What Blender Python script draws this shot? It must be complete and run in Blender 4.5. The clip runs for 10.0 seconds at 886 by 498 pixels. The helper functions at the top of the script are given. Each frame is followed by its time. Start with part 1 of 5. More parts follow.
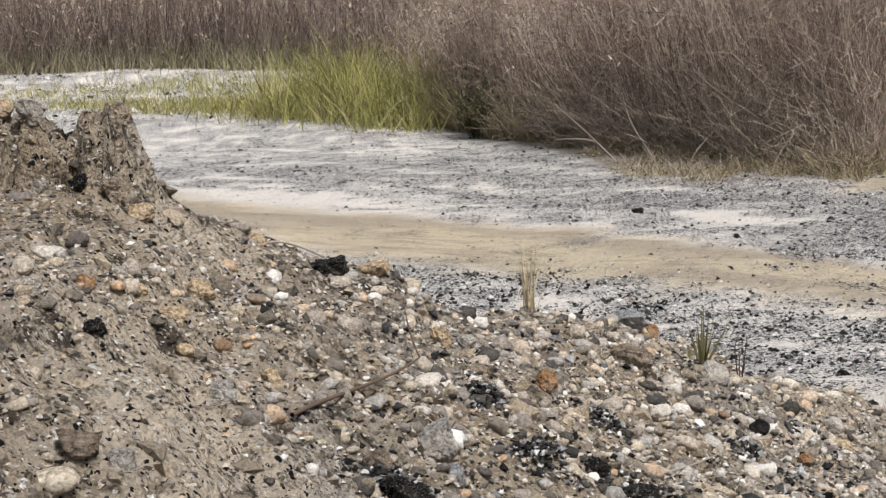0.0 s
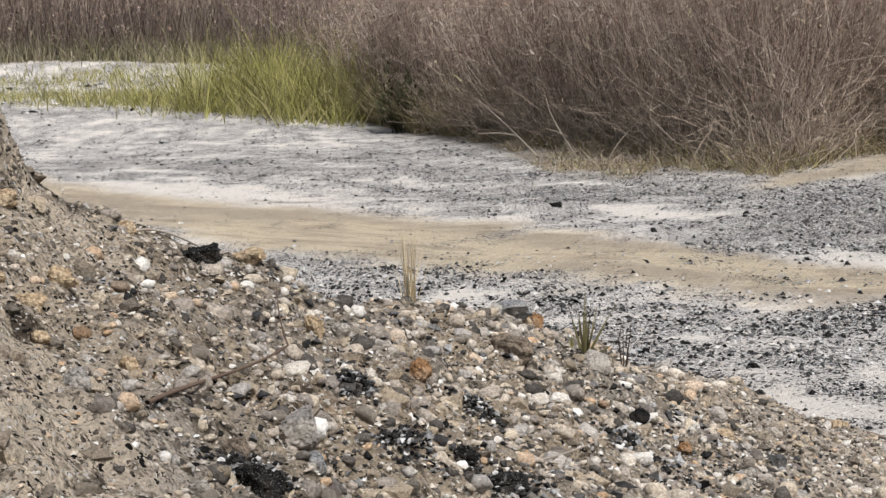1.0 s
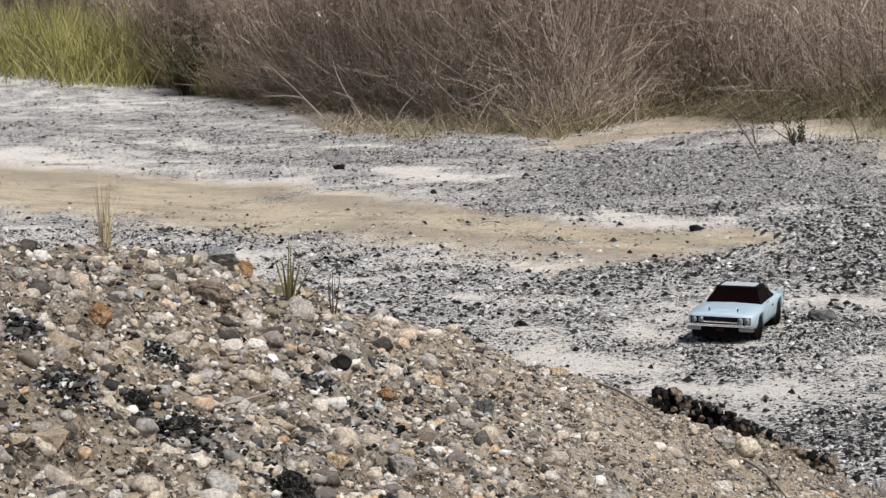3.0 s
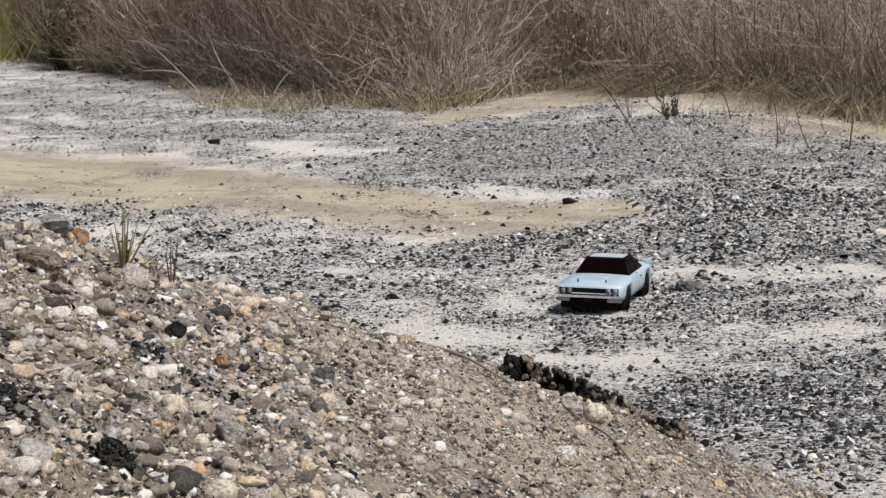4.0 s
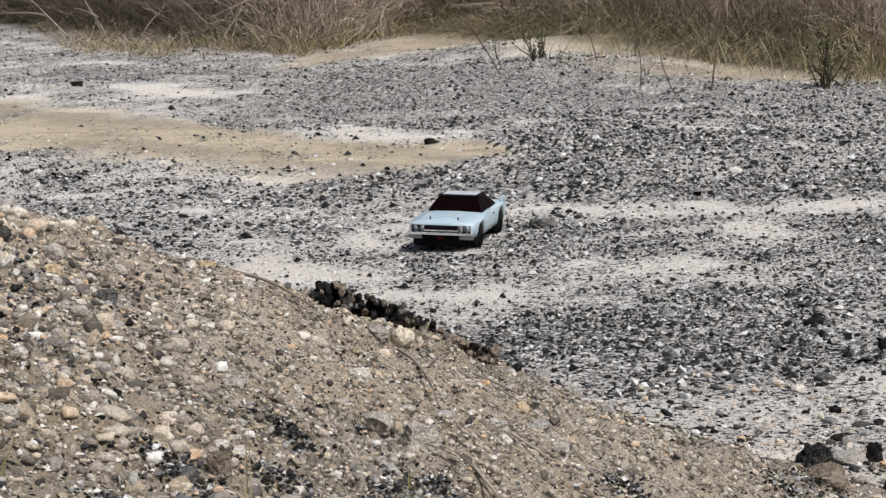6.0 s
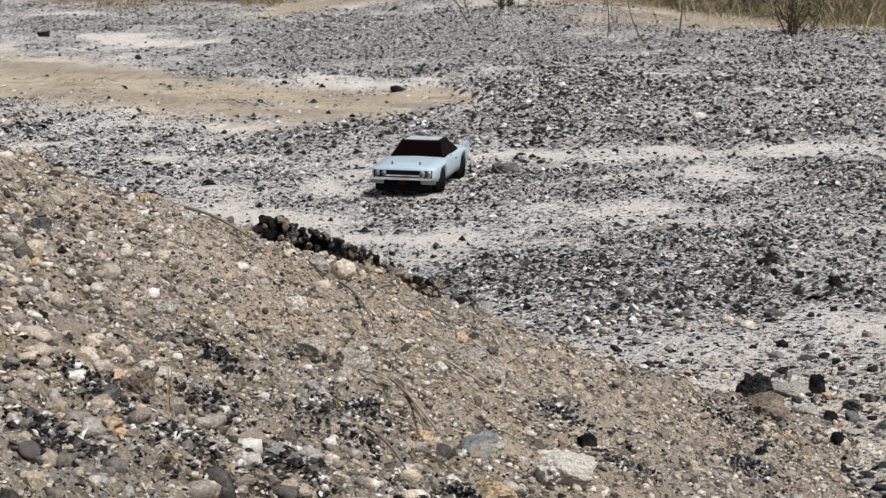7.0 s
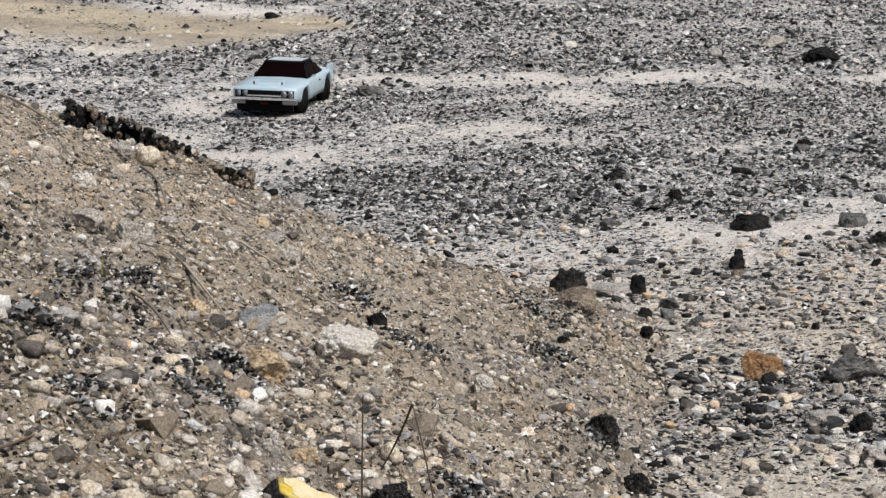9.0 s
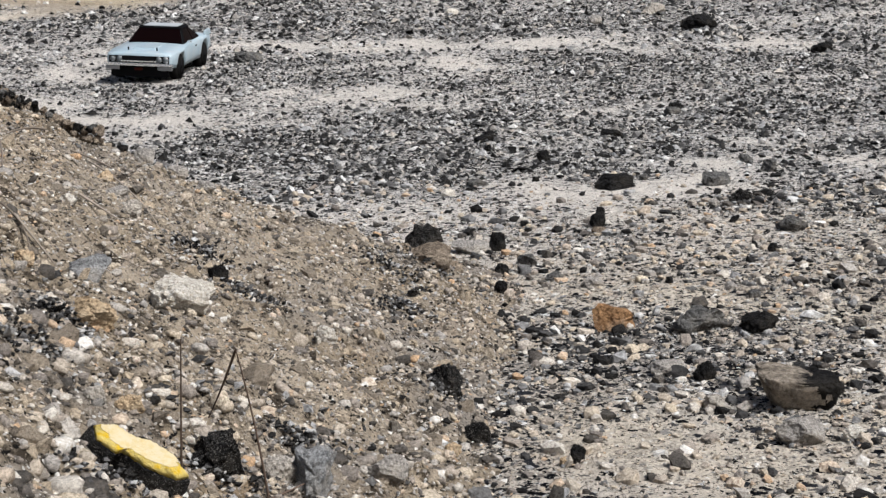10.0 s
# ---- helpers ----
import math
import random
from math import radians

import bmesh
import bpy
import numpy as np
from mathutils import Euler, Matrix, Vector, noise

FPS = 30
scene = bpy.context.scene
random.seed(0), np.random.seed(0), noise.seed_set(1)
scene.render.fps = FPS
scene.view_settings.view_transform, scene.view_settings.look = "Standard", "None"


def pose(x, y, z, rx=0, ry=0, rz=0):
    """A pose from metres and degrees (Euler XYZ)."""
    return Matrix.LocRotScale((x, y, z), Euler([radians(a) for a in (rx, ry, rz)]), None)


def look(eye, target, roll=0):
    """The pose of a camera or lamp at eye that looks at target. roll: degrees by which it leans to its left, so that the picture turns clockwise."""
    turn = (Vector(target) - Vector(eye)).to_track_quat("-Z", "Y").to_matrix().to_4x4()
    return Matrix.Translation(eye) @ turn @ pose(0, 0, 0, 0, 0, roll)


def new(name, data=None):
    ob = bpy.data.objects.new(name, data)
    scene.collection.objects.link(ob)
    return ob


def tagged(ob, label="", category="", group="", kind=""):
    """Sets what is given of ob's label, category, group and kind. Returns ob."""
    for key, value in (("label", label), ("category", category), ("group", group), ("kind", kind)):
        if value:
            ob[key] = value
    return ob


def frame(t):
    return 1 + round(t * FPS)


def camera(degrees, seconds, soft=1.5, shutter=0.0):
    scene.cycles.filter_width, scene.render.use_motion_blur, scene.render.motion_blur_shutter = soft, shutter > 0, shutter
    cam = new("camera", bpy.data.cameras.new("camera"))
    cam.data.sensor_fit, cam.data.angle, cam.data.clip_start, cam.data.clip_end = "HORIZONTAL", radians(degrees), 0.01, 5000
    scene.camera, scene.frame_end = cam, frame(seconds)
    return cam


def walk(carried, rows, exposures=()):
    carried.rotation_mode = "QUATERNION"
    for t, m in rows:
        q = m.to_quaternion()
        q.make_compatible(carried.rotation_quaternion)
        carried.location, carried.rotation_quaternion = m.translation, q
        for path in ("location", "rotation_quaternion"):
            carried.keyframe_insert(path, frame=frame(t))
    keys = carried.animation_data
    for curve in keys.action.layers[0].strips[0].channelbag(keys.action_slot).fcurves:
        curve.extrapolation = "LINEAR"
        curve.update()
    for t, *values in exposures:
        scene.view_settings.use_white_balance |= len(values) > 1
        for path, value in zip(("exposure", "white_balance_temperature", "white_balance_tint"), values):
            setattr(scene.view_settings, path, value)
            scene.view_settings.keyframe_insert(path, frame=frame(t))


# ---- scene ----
cam = camera(28.385, 10.0, 1.38)
PATH = [
    (0, (0.0003, -0.0001, 0.9127), (-0.0013, 1.9918, 0.7324), -1.17),
    (0.5, (0.0164, 0.0028, 0.9097), (0.0421, 1.9945, 0.7299), -1.04),
    (1, (0.0418, 0.0054, 0.9063), (0.1260, 1.9947, 0.7180), -0.83),
    (1.5, (0.0688, 0.0094, 0.9017), (0.2219, 1.9938, 0.7050), -0.75),
    (2, (0.0922, 0.0144, 0.8953), (0.3063, 1.9922, 0.6891), -0.47),
    (2.2, (0.1010, 0.0160, 0.8920), (0.3330, 1.9914, 0.6820), -0.27),
    (3.5, (0.1526, 0.0190, 0.8799), (0.5329, 1.9673, 0.6360), -0.34),
    (4, (0.1768, 0.0224, 0.8724), (0.6232, 1.9547, 0.6142), -0.13),
    (4.5, (0.2010, 0.0284, 0.8641), (0.6930, 1.9460, 0.5797), -0.23),
    (5, (0.2241, 0.0289, 0.8553), (0.7486, 1.9348, 0.5514), -0.10),
    (5.5, (0.2498, 0.0324, 0.8467), (0.8206, 1.9231, 0.5310), -0.00),
    (5.7, (0.2598, 0.0289, 0.8455), (0.8352, 1.9187, 0.5334), 0.07),
    (6.8, (0.2991, -0.0131, 0.8233), (0.8833, 1.8645, 0.4580), -0.06),
    (7, (0.3078, -0.0157, 0.8194), (0.9067, 1.8558, 0.4472), -0.08),
    (7.5, (0.3332, -0.0268, 0.8072), (0.9681, 1.8319, 0.4304), -0.08),
    (8, (0.3627, -0.0359, 0.7893), (1.0401, 1.8070, 0.4090), 0.67),
    (8.5, (0.3907, -0.0444, 0.7676), (1.0793, 1.7863, 0.3501), 1.01),
    (9, (0.4138, -0.0529, 0.7507), (1.1204, 1.7669, 0.3161), 1.12),
    (9.5, (0.4431, -0.0603, 0.7342), (1.2050, 1.7319, 0.2785), 1.35),
    (10, (0.4698, -0.0684, 0.7255), (1.2833, 1.6995, 0.2643), 1.53),
]
walk(cam, [(t, look(eye, target, roll)) for t, eye, target, roll in PATH],
     [(0, 0.41, 6000, 10), (2, 0.40, 5940, 10), (10, 0.38, 5960, 10)])

# ---- sky: bright overcast ----
world = bpy.data.worlds.new("sky")
scene.world = world
world.use_nodes = True
wn = world.node_tree
sky = wn.nodes.new("ShaderNodeTexSky")
sky.sky_type = "NISHITA"
sky.sun_disc = False
sky.sun_elevation = radians(52)
sky.sun_rotation = radians(150)
sky.air_density = 1.0
sky.dust_density = 6.0
sky.ozone_density = 0.4
wn.links.new(sky.outputs[0], wn.nodes["Background"].inputs[0])
wn.nodes["Background"].inputs[1].default_value = 0.059
sun = new("sun", bpy.data.lights.new("sun", "SUN"))
sun.data.energy = 3.95
sun.data.angle = radians(9)
sun.data.color = (1.0, 0.96, 0.9)
sun.matrix_world = look((2.5, -4, 8), (0, 0, 0))

# ---- arithmetic: noise, ground, heap ----
rng = np.random.default_rng(7)


def hash2(i, j, seed):
    h = (i.astype(np.int64) * 374761393 + j.astype(np.int64) * 668265263 + seed * 982451653) & 0x7FFFFFFF
    h = ((h ^ (h >> 13)) * 1274126177) & 0x7FFFFFFF
    return ((h ^ (h >> 16)) & 0xFFFFF) / 1048575.0


def vnoise(x, y, seed):
    i, j = np.floor(x), np.floor(y)
    u, v = x - i, y - j
    u, v = u * u * (3 - 2 * u), v * v * (3 - 2 * v)
    a, b = hash2(i, j, seed), hash2(i + 1, j, seed)
    c, d = hash2(i, j + 1, seed), hash2(i + 1, j + 1, seed)
    return (a * (1 - u) + b * u) * (1 - v) + (c * (1 - u) + d * u) * v


def fbm(x, y, size, seed, octaves=4):
    """Smooth noise from 0 to 1; size: the coarsest feature in metres."""
    total, amp, norm = 0.0, 1.0, 0.0
    for k in range(octaves):
        total = total + amp * vnoise(x / size * 2**k + 17.3 * k, y / size * 2**k - 9.1 * k, seed + k)
        norm += amp
        amp *= 0.5
    return total / norm


def blob(x, y, cx, cy, rx, ry, turn=0.0):
    c, s = math.cos(radians(turn)), math.sin(radians(turn))
    dx, dy = x - cx, y - cy
    return np.exp(-((dx * c + dy * s) / rx) ** 2 - ((dy * c - dx * s) / ry) ** 2)


def edge_radius(angle):
    """How far from the walk the tall growth begins, by the bearing in degrees from +y."""
    return np.interp(angle, [-9, -4.5, -2, 0.5, 2.2, 4, 5.9, 8.8, 10, 12, 13.5, 15.3, 18.9, 21, 22.7, 26, 30, 36, 60], [52, 50, 40, 33, 31, 27.5, 23.5, 20.5, 19.3, 17.4, 16.4, 18.2, 18.5, 17.2, 15.6, 14.0, 13.5, 13.1, 13])


def fringe_radius(angle):
    """How far from the walk the low matted growth before the tall one begins."""
    return edge_radius(angle) - np.interp(angle, [0, 1.5, 4, 6, 9.5, 12.5, 14], [0.4, 1.5, 4, 6.6, 4.2, 1.2, 0.3])


def road(x, y):
    z = 0
    for k in (-0.4, -0.2, 0, 0.2, 0.4):
        z = z + np.interp(y + k, [0, 1.5, 2.5, 3.5, 4.5, 6, 8, 10, 13, 16, 30, 38, 46, 52, 60, 80, 200], [0.2, 0.175, 0.105, 0.042, -0.03, -0.085, -0.07, -0.05, 0, 0.02, 0.09, 0.62, 1.25, 1.85, 2.4, 3.5, 9]) / 5
    return z + 0.045 * np.clip(x - 2, -1.5, 3)


def track_streaks(x, y):
    """Ridges and smears drawn out along the wheel track."""
    u, v = 0.55 * x - 0.835 * y, 0.835 * x + 0.55 * y
    return fbm(u / 6, v, 0.28, 67, 4)


def ground_height(x, y):
    r, a = np.hypot(x, y), np.degrees(np.arctan2(x, y))
    z = road(x, y)
    z = z + 0.014 * (fbm(x, y, 0.35, 3) - 0.5) + 0.03 * (fbm(x, y, 1.6, 5) - 0.5) * np.clip(y / 4, 0, 1)
    z = z + 0.022 * (track_streaks(x, y) - 0.5) * np.clip(y / 5 - 0.6, 0, 1) * (y < 40)
    z = z + 0.10 * blob(x, y, 4.6, 11.6, 1.3, 0.9, 20) + 0.14 * blob(x, y, 6.0, 13.8, 1.2, 1.0, 10)
    beyond = np.clip(r - edge_radius(a) - 3.0, 0, 30) * (y > 0)
    return z + 0.25 * beyond


def crest(x):
    return np.interp(x, [-0.6, -0.2, 0, 0.2, 0.45, 0.8, 0.9, 1.2, 1.5, 1.8], [1.5, 1.42, 1.54, 1.83, 1.98, 2.28, 2.27, 2.1, 2.12, 1.95])


def heap_height(x, y):
    yc = crest(x) + 0.05 * (fbm(x, y, 0.12, 31) - 0.5)
    xx, yy = np.clip(x, -0.6, 2.3), np.clip(np.minimum(y, yc), 0.8, 3)
    z = 0.2912 - 0.6241 * xx + 0.4399 * yy + 0.0615 * xx * xx + 0.0527 * xx * yy - 0.1009 * yy * yy
    z = z - 1.3 * np.maximum(y - yc, 0) - 1.0 * np.maximum(0.8 - y, 0)
    z = np.where(x < -0.2, np.minimum(z, 0.868 + 0.02 * fbm(x, y, 0.1, 43) - 1.3 * np.maximum(y - yc, 0)), z)
    z = z - 0.9 * np.maximum(-0.55 - x, 0)
    z = z + 0.030 * (fbm(x, y, 0.22, 41) - 0.5) + 0.030 * (fbm(x, y, 0.055, 47, 4) - 0.5)
    z = z + 0.016 * (np.abs(fbm(x, y, 0.035, 49, 3) - 0.5) * 2 - 0.25) * np.clip((yc - y) / 0.05, 0, 1)
    # hollow in front of the asphalt crust
    z = z - 0.03 * np.exp(-(((yc - y - 0.012) / 0.03) ** 2)) * np.clip((x - 0.765) / 0.02, 0, 1) * np.clip((1.0 - x) / 0.06, 0, 1)
    # weathered ledge at the top of the heap: a cracked, nearly upright face with clefts
    top = 0.903 - 0.045 * np.abs(fbm(x, y, 0.04, 53, 4) - 0.5) * 4 - 1.3 * np.maximum(y - 1.40, 0)
    face = 1.292 + 0.055 * np.abs(fbm(x, 0 * y, 0.032, 57, 3) - 0.5) * 2 + 0.02 * (fbm(x, y, 0.03, 58, 3) - 0.5)
    side = -0.218 + 0.04 * (fbm(0 * x, y, 0.05, 59, 3) - 0.5)
    low = np.minimum(z, 0.846 + 0.25 * np.minimum(y - 1.28, 0) + 0.012 * (fbm(x, y, 0.05, 60, 3) - 0.5))
    z = np.where((x < -0.19) & (y > 1.1), z + (low - z) * np.clip((-0.2 - x) / 0.03, 0, 1), z)
    ledge = np.clip((y - face) / 0.014, 0, 1) * np.clip((side - x) / 0.024, 0, 1) * np.clip((x + 0.80) / 0.3, 0, 1)
    return z + np.maximum(top - z, 0) * ledge**0.8


def top_height(x, y):
    return np.maximum(ground_height(x, y), heap_height(x, y))


def sand_bank(x, y):
    """Bare tan sand below the growth, 0 to 1."""
    b = blob(x, y, 6.2, 13.6, 1.1, 1.0, 10) + blob(x, y, 6.1, 10.8, 1.3, 0.45, -15) + 1.1 * blob(x, y, 4.4, 14.95, 1.2, 0.5, 40) + 0.7 * blob(x, y, 3.4, 13.9, 0.25, 0.6, -30) + blob(x, y, 5.3, 16.4, 0.8, 1.7, -17) + 0.7 * blob(x, y, 6.0, 12.2, 0.9, 1.5, -25)
    return np.clip(b * 1.3 - 0.5 * (fbm(x, y, 0.6, 63) - 0.3), 0, 1)


def sandy_track(x, y):
    """The tan sand of the wheel track, 0 to 1."""
    cy = np.interp(x, [-6, -3, -1, 0, 0.5, 1, 1.5, 2, 2.4], [25, 16.3, 12.9, 11.7, 11.1, 10.3, 9.5, 8.6, 8.0])
    w = np.interp(x, [-6, -3, -1, 0, 1, 1.5, 2, 2.5, 2.8], [1.5, 1.6, 1.6, 1.8, 1.8, 1.65, 1.4, 0.7, 0.4])
    return np.clip(2.2 * np.exp(-(((y - cy) / w) ** 2)) * (x < 3) - 0.5 - 1.1 * (fbm(x, y, 0.7, 61) - 0.35) - 0.9 * (fbm(x, y, 0.22, 62) - 0.5), 0, 1)


def dark_share(x, y):
    """How thickly dark chippings cover the ground, 0 to 1."""
    u, v = 0.55 * x - 0.835 * y, 0.835 * x + 0.55 * y
    d = 0.53 + 1.3 * (fbm(u / 1.8, v, 0.5, 71) - 0.5) + 1.5 * (fbm(x, y, 0.22, 77) - 0.5)
    d = d + 0.12 * np.clip((x - 1.5) / 1.5, 0, 1)
    for cx, cy, rx, ry, turn, w in ((2.47, 10.9, 0.7, 0.35, -30, 0.4), (4.1, 11.3, 1.9, 1.0, 10, 0.8), (5.0, 9.6, 1.6, 0.8, -10, 0.5), (1.98, 5.66, 0.5, 0.28, 10, 0.28), (1.5, 5.25, 0.4, 0.3, 20, 0.12), (1.66, 4.65, 0.3, 0.25, 0, 0.12), (1.75, 3.5, 0.5, 0.4, 60, 0.3), (1.93, 7.08, 0.5, 0.3, 0, 0.35), (3.7, 6.2, 0.8, 0.4, 10, 0.35), (2.82, 6.8, 0.6, 0.35, 0, 0.3), (4.06, 7.75, 0.9, 0.5, 10, 0.35), (3.1, 10.4, 0.7, 0.4, 0, 0.35), (0.9, 8.0, 0.5, 0.4, 0, 0.35), (2.42, 3.45, 0.45, 0.3, 20, 0.2), (3.3, 4.7, 0.5, 0.3, 10, 0.35), (1.5, 1.6, 0.22, 0.16, 0, 0.4), (-0.5, 22, 2.5, 2.4, 0, 0.35), (1.7, 14, 1.5, 1.1, -30, 0.3)):
        d = d + w * blob(x, y, cx, cy, rx, ry, turn)
    for cx, cy, rx, ry, turn, w in ((2.22, 6.22, 0.4, 0.14, -10, 0.4), (2.08, 4.5, 0.4, 0.22, -10, 0.36), (2.9, 5.0, 0.15, 0.55, -8, 0.9), (2.65, 8.95, 0.3, 0.4, 0, 0.8), (2.0, 11.9, 0.7, 0.2, -65, 0.9), (3.64, 8.95, 0.8, 0.28, 15, 0.7), (1.36, 5.8, 0.15, 0.7, 0, 0.3), (3.19, 5.8, 0.2, 0.3, 0, 0.5), (1.8, 2.5, 0.35, 0.25, 0, 0.4), (2.12, 2.75, 0.4, 0.3, 0, 0.3), (1.7, 1.95, 0.2, 0.2, 0, 0.3)):
        d = d - w * blob(x, y, cx, cy, rx, ry, turn)
    d = d - 0.2 * np.clip((2.8 - y) / 0.8, 0, 1) + 0.22 * np.clip((1.5 - y) / 0.2, 0, 1) - 0.05 * np.clip((y - 9) / 5, 0, 1) * np.clip((4.0 - x) / 2, 0, 1)
    d = d - 0.75 * sandy_track(x, y) - 0.6 * blob(x, y, -1.8, 15.8, 2.6, 1.2, -55)
    d = d - 0.9 * sand_bank(x, y)
    return np.clip(d, 0, 1)


# ---- mesh helpers ----
def mesh_from(name, verts, faces, material, smooth=True):
    """A mesh from arrays of vertices and of equal-sided faces."""
    me = bpy.data.meshes.new(name)
    verts, faces = np.asarray(verts, np.float32), np.asarray(faces, np.int32)
    k = faces.shape[1]
    me.vertices.add(len(verts))
    me.vertices.foreach_set("co", verts.ravel())
    me.loops.add(faces.size)
    me.loops.foreach_set("vertex_index", faces.ravel())
    me.polygons.add(len(faces))
    me.polygons.foreach_set("loop_start", np.arange(0, faces.size, k, dtype=np.int32))
    me.polygons.foreach_set("use_smooth", np.full(len(faces), smooth))
    me.update(calc_edges=True)
    me.materials.append(material)
    return me


def share(me, name, values):
    me.attributes.new(name, "FLOAT", "POINT").data.foreach_set("value", np.asarray(values, np.float32).ravel())


def part(name, bm, material, parent, label=""):
    me = bpy.data.meshes.new(name)
    bm.to_mesh(me)
    bm.free()
    me.materials.append(material)
    ob = new(name, me)
    ob.parent = parent
    return tagged(ob, label)


def smooth(ob):
    ob.data.polygons.foreach_set("use_smooth", np.full(len(ob.data.polygons), True))
    return ob


def ico(level):
    if level < 0:  # a chip bedded in the ground: only its upper half
        return np.array([(1, 0, 0), (0, 1, 0), (-1, 0, 0), (0, -1, 0), (0, 0, 1.0)]), np.array([(0, 1, 4), (1, 2, 4), (2, 3, 4), (3, 0, 4)])
    if level == 0:
        return np.array([(1, 0, 0), (-1, 0, 0), (0, 1, 0), (0, -1, 0), (0, 0, 1), (0, 0, -1.0)]), np.array([(0, 2, 4), (2, 1, 4), (1, 3, 4), (3, 0, 4), (2, 0, 5), (1, 2, 5), (3, 1, 5), (0, 3, 5)])
    bm = bmesh.new()
    bmesh.ops.create_icosphere(bm, subdivisions=level, radius=1.0)
    v = np.array([p.co[:] for p in bm.verts])
    f = np.array([[p.index for p in q.verts] for q in bm.faces])
    bm.free()
    return v, f


def turns(n, flat=0.0):
    """n random turns as matrices; flat: how far they keep to the upright axis."""
    a = rng.uniform(0, 2 * np.pi, n)
    tilt, head = rng.normal(0, 0.9 * (1 - flat) + 0.12, n), rng.uniform(0, 2 * np.pi, n)
    ca, sa, ct, st, ch, sh = np.cos(a), np.sin(a), np.cos(tilt), np.sin(tilt), np.cos(head), np.sin(head)
    o, l = np.zeros(n), np.ones(n)
    rz = np.stack([ca, -sa, o, sa, ca, o, o, o, l], -1).reshape(n, 3, 3)
    rx = np.stack([l, o, o, o, ct, -st, o, st, ct], -1).reshape(n, 3, 3)
    rh = np.stack([ch, -sh, o, sh, ch, o, o, o, l], -1).reshape(n, 3, 3)
    return rh @ rx @ rz


def scatter(name, x, y, size, height, material, level, angular, flat=0.55, sink=0.3):
    """Many small stones as one mesh, resting on the given height function."""
    base, faces = ico(level)
    n, k = len(x), len(base)
    blocky = np.sign(base) * np.abs(base) ** 0.75
    v = blocky[None] * (1 + rng.normal(0, 0.10 + 0.16 * angular, (n, k, 1)))
    v = v * np.stack([rng.uniform(0.75, 1.3, n), rng.uniform(0.7, 1.0, n), rng.uniform(0.42, 0.8, n)], -1)[:, None]
    if level < 0:
        v[:, :, 2] *= 1.1
    v = np.einsum("nij,nkj->nki", turns(n, flat), v) * (size / 2)[:, None, None]
    z = height(x, y) - sink * size / 2 + 0.25 * size
    v = v + np.stack([x, y, z], -1)[:, None]
    f = faces[None] + (np.arange(n) * k)[:, None, None]
    return new(name, mesh_from(name, v.reshape(-1, 3), f.reshape(-1, 3), material, angular < 0.5))


def tubes(name, starts, ways, lengths, radii, material, bend, steps=4, sides=3, droop=0.0, kink=0.0):
    """Many thin stalks as one mesh: each grows from its start, bending on the way."""
    n = len(starts)
    t = np.linspace(0, 1, steps)
    side = np.cross(ways, rng.normal(0, 1, (n, 3)))
    side /= np.linalg.norm(side, axis=1, keepdims=True) + 1e-9
    mid = starts[:, None] + (ways * lengths[:, None])[:, None] * t[None, :, None]
    mid = mid + (side * (lengths * bend)[:, None])[:, None] * (t**2)[None, :, None]
    mid = mid + rng.normal(0, 1, (n, steps, 3)) * (lengths * kink)[:, None, None] * (t > 0)[None, :, None]
    mid[:, :, 2] -= (droop * lengths)[:, None] * (t**2)[None]
    a = np.cross(ways, side)
    ang = np.arange(sides) * 2 * np.pi / sides
    ring = side[:, None] * np.cos(ang)[None, :, None] + a[:, None] * np.sin(ang)[None, :, None]
    rad = radii[:, None] * (1 - 0.8 * t)[None]
    v = mid[:, :, None] + ring[:, None] * rad[:, :, None, None]
    i = np.arange(steps - 1)[:, None] * sides + np.arange(sides)[None]
    j = np.arange(steps - 1)[:, None] * sides + (np.arange(sides)[None] + 1) % sides
    q = np.stack([i, j, j + sides, i + sides], -1).reshape(-1, 4)
    f = q[None] + (np.arange(n) * steps * sides)[:, None, None]
    return mesh_from(name, v.reshape(-1, 3), f.reshape(-1, 4), material), mid


def blades(name, starts, ways, lengths, widths, material, droop, steps=4):
    """Many grass blades as one mesh: tapering, folded strips that arch over."""
    n = len(starts)
    t = np.linspace(0, 1, steps)
    flat = ways.copy()
    flat[:, 2] = 0
    mid = starts[:, None] + (ways * lengths[:, None])[:, None] * t[None, :, None]
    mid = mid + (flat * (lengths * droop * 1.5)[:, None])[:, None] * (t**2)[None, :, None]
    mid[:, :, 2] -= (droop * lengths)[:, None] * (t**2.2)[None]
    spin = rng.uniform(0, 2 * np.pi, n)
    across = np.stack([np.cos(spin), np.sin(spin), 0 * spin], -1)
    w = widths[:, None] * (1 - 0.9 * t)[None]
    v = np.stack([mid - across[:, None] * w[:, :, None] / 2, mid + across[:, None] * w[:, :, None] / 2], 2)
    i = np.arange(steps - 1) * 2
    q = np.stack([i, i + 1, i + 3, i + 2], -1)
    f = q[None] + (np.arange(n) * steps * 2)[:, None, None]
    return mesh_from(name, v.reshape(-1, 3), f.reshape(-1, 4), material)


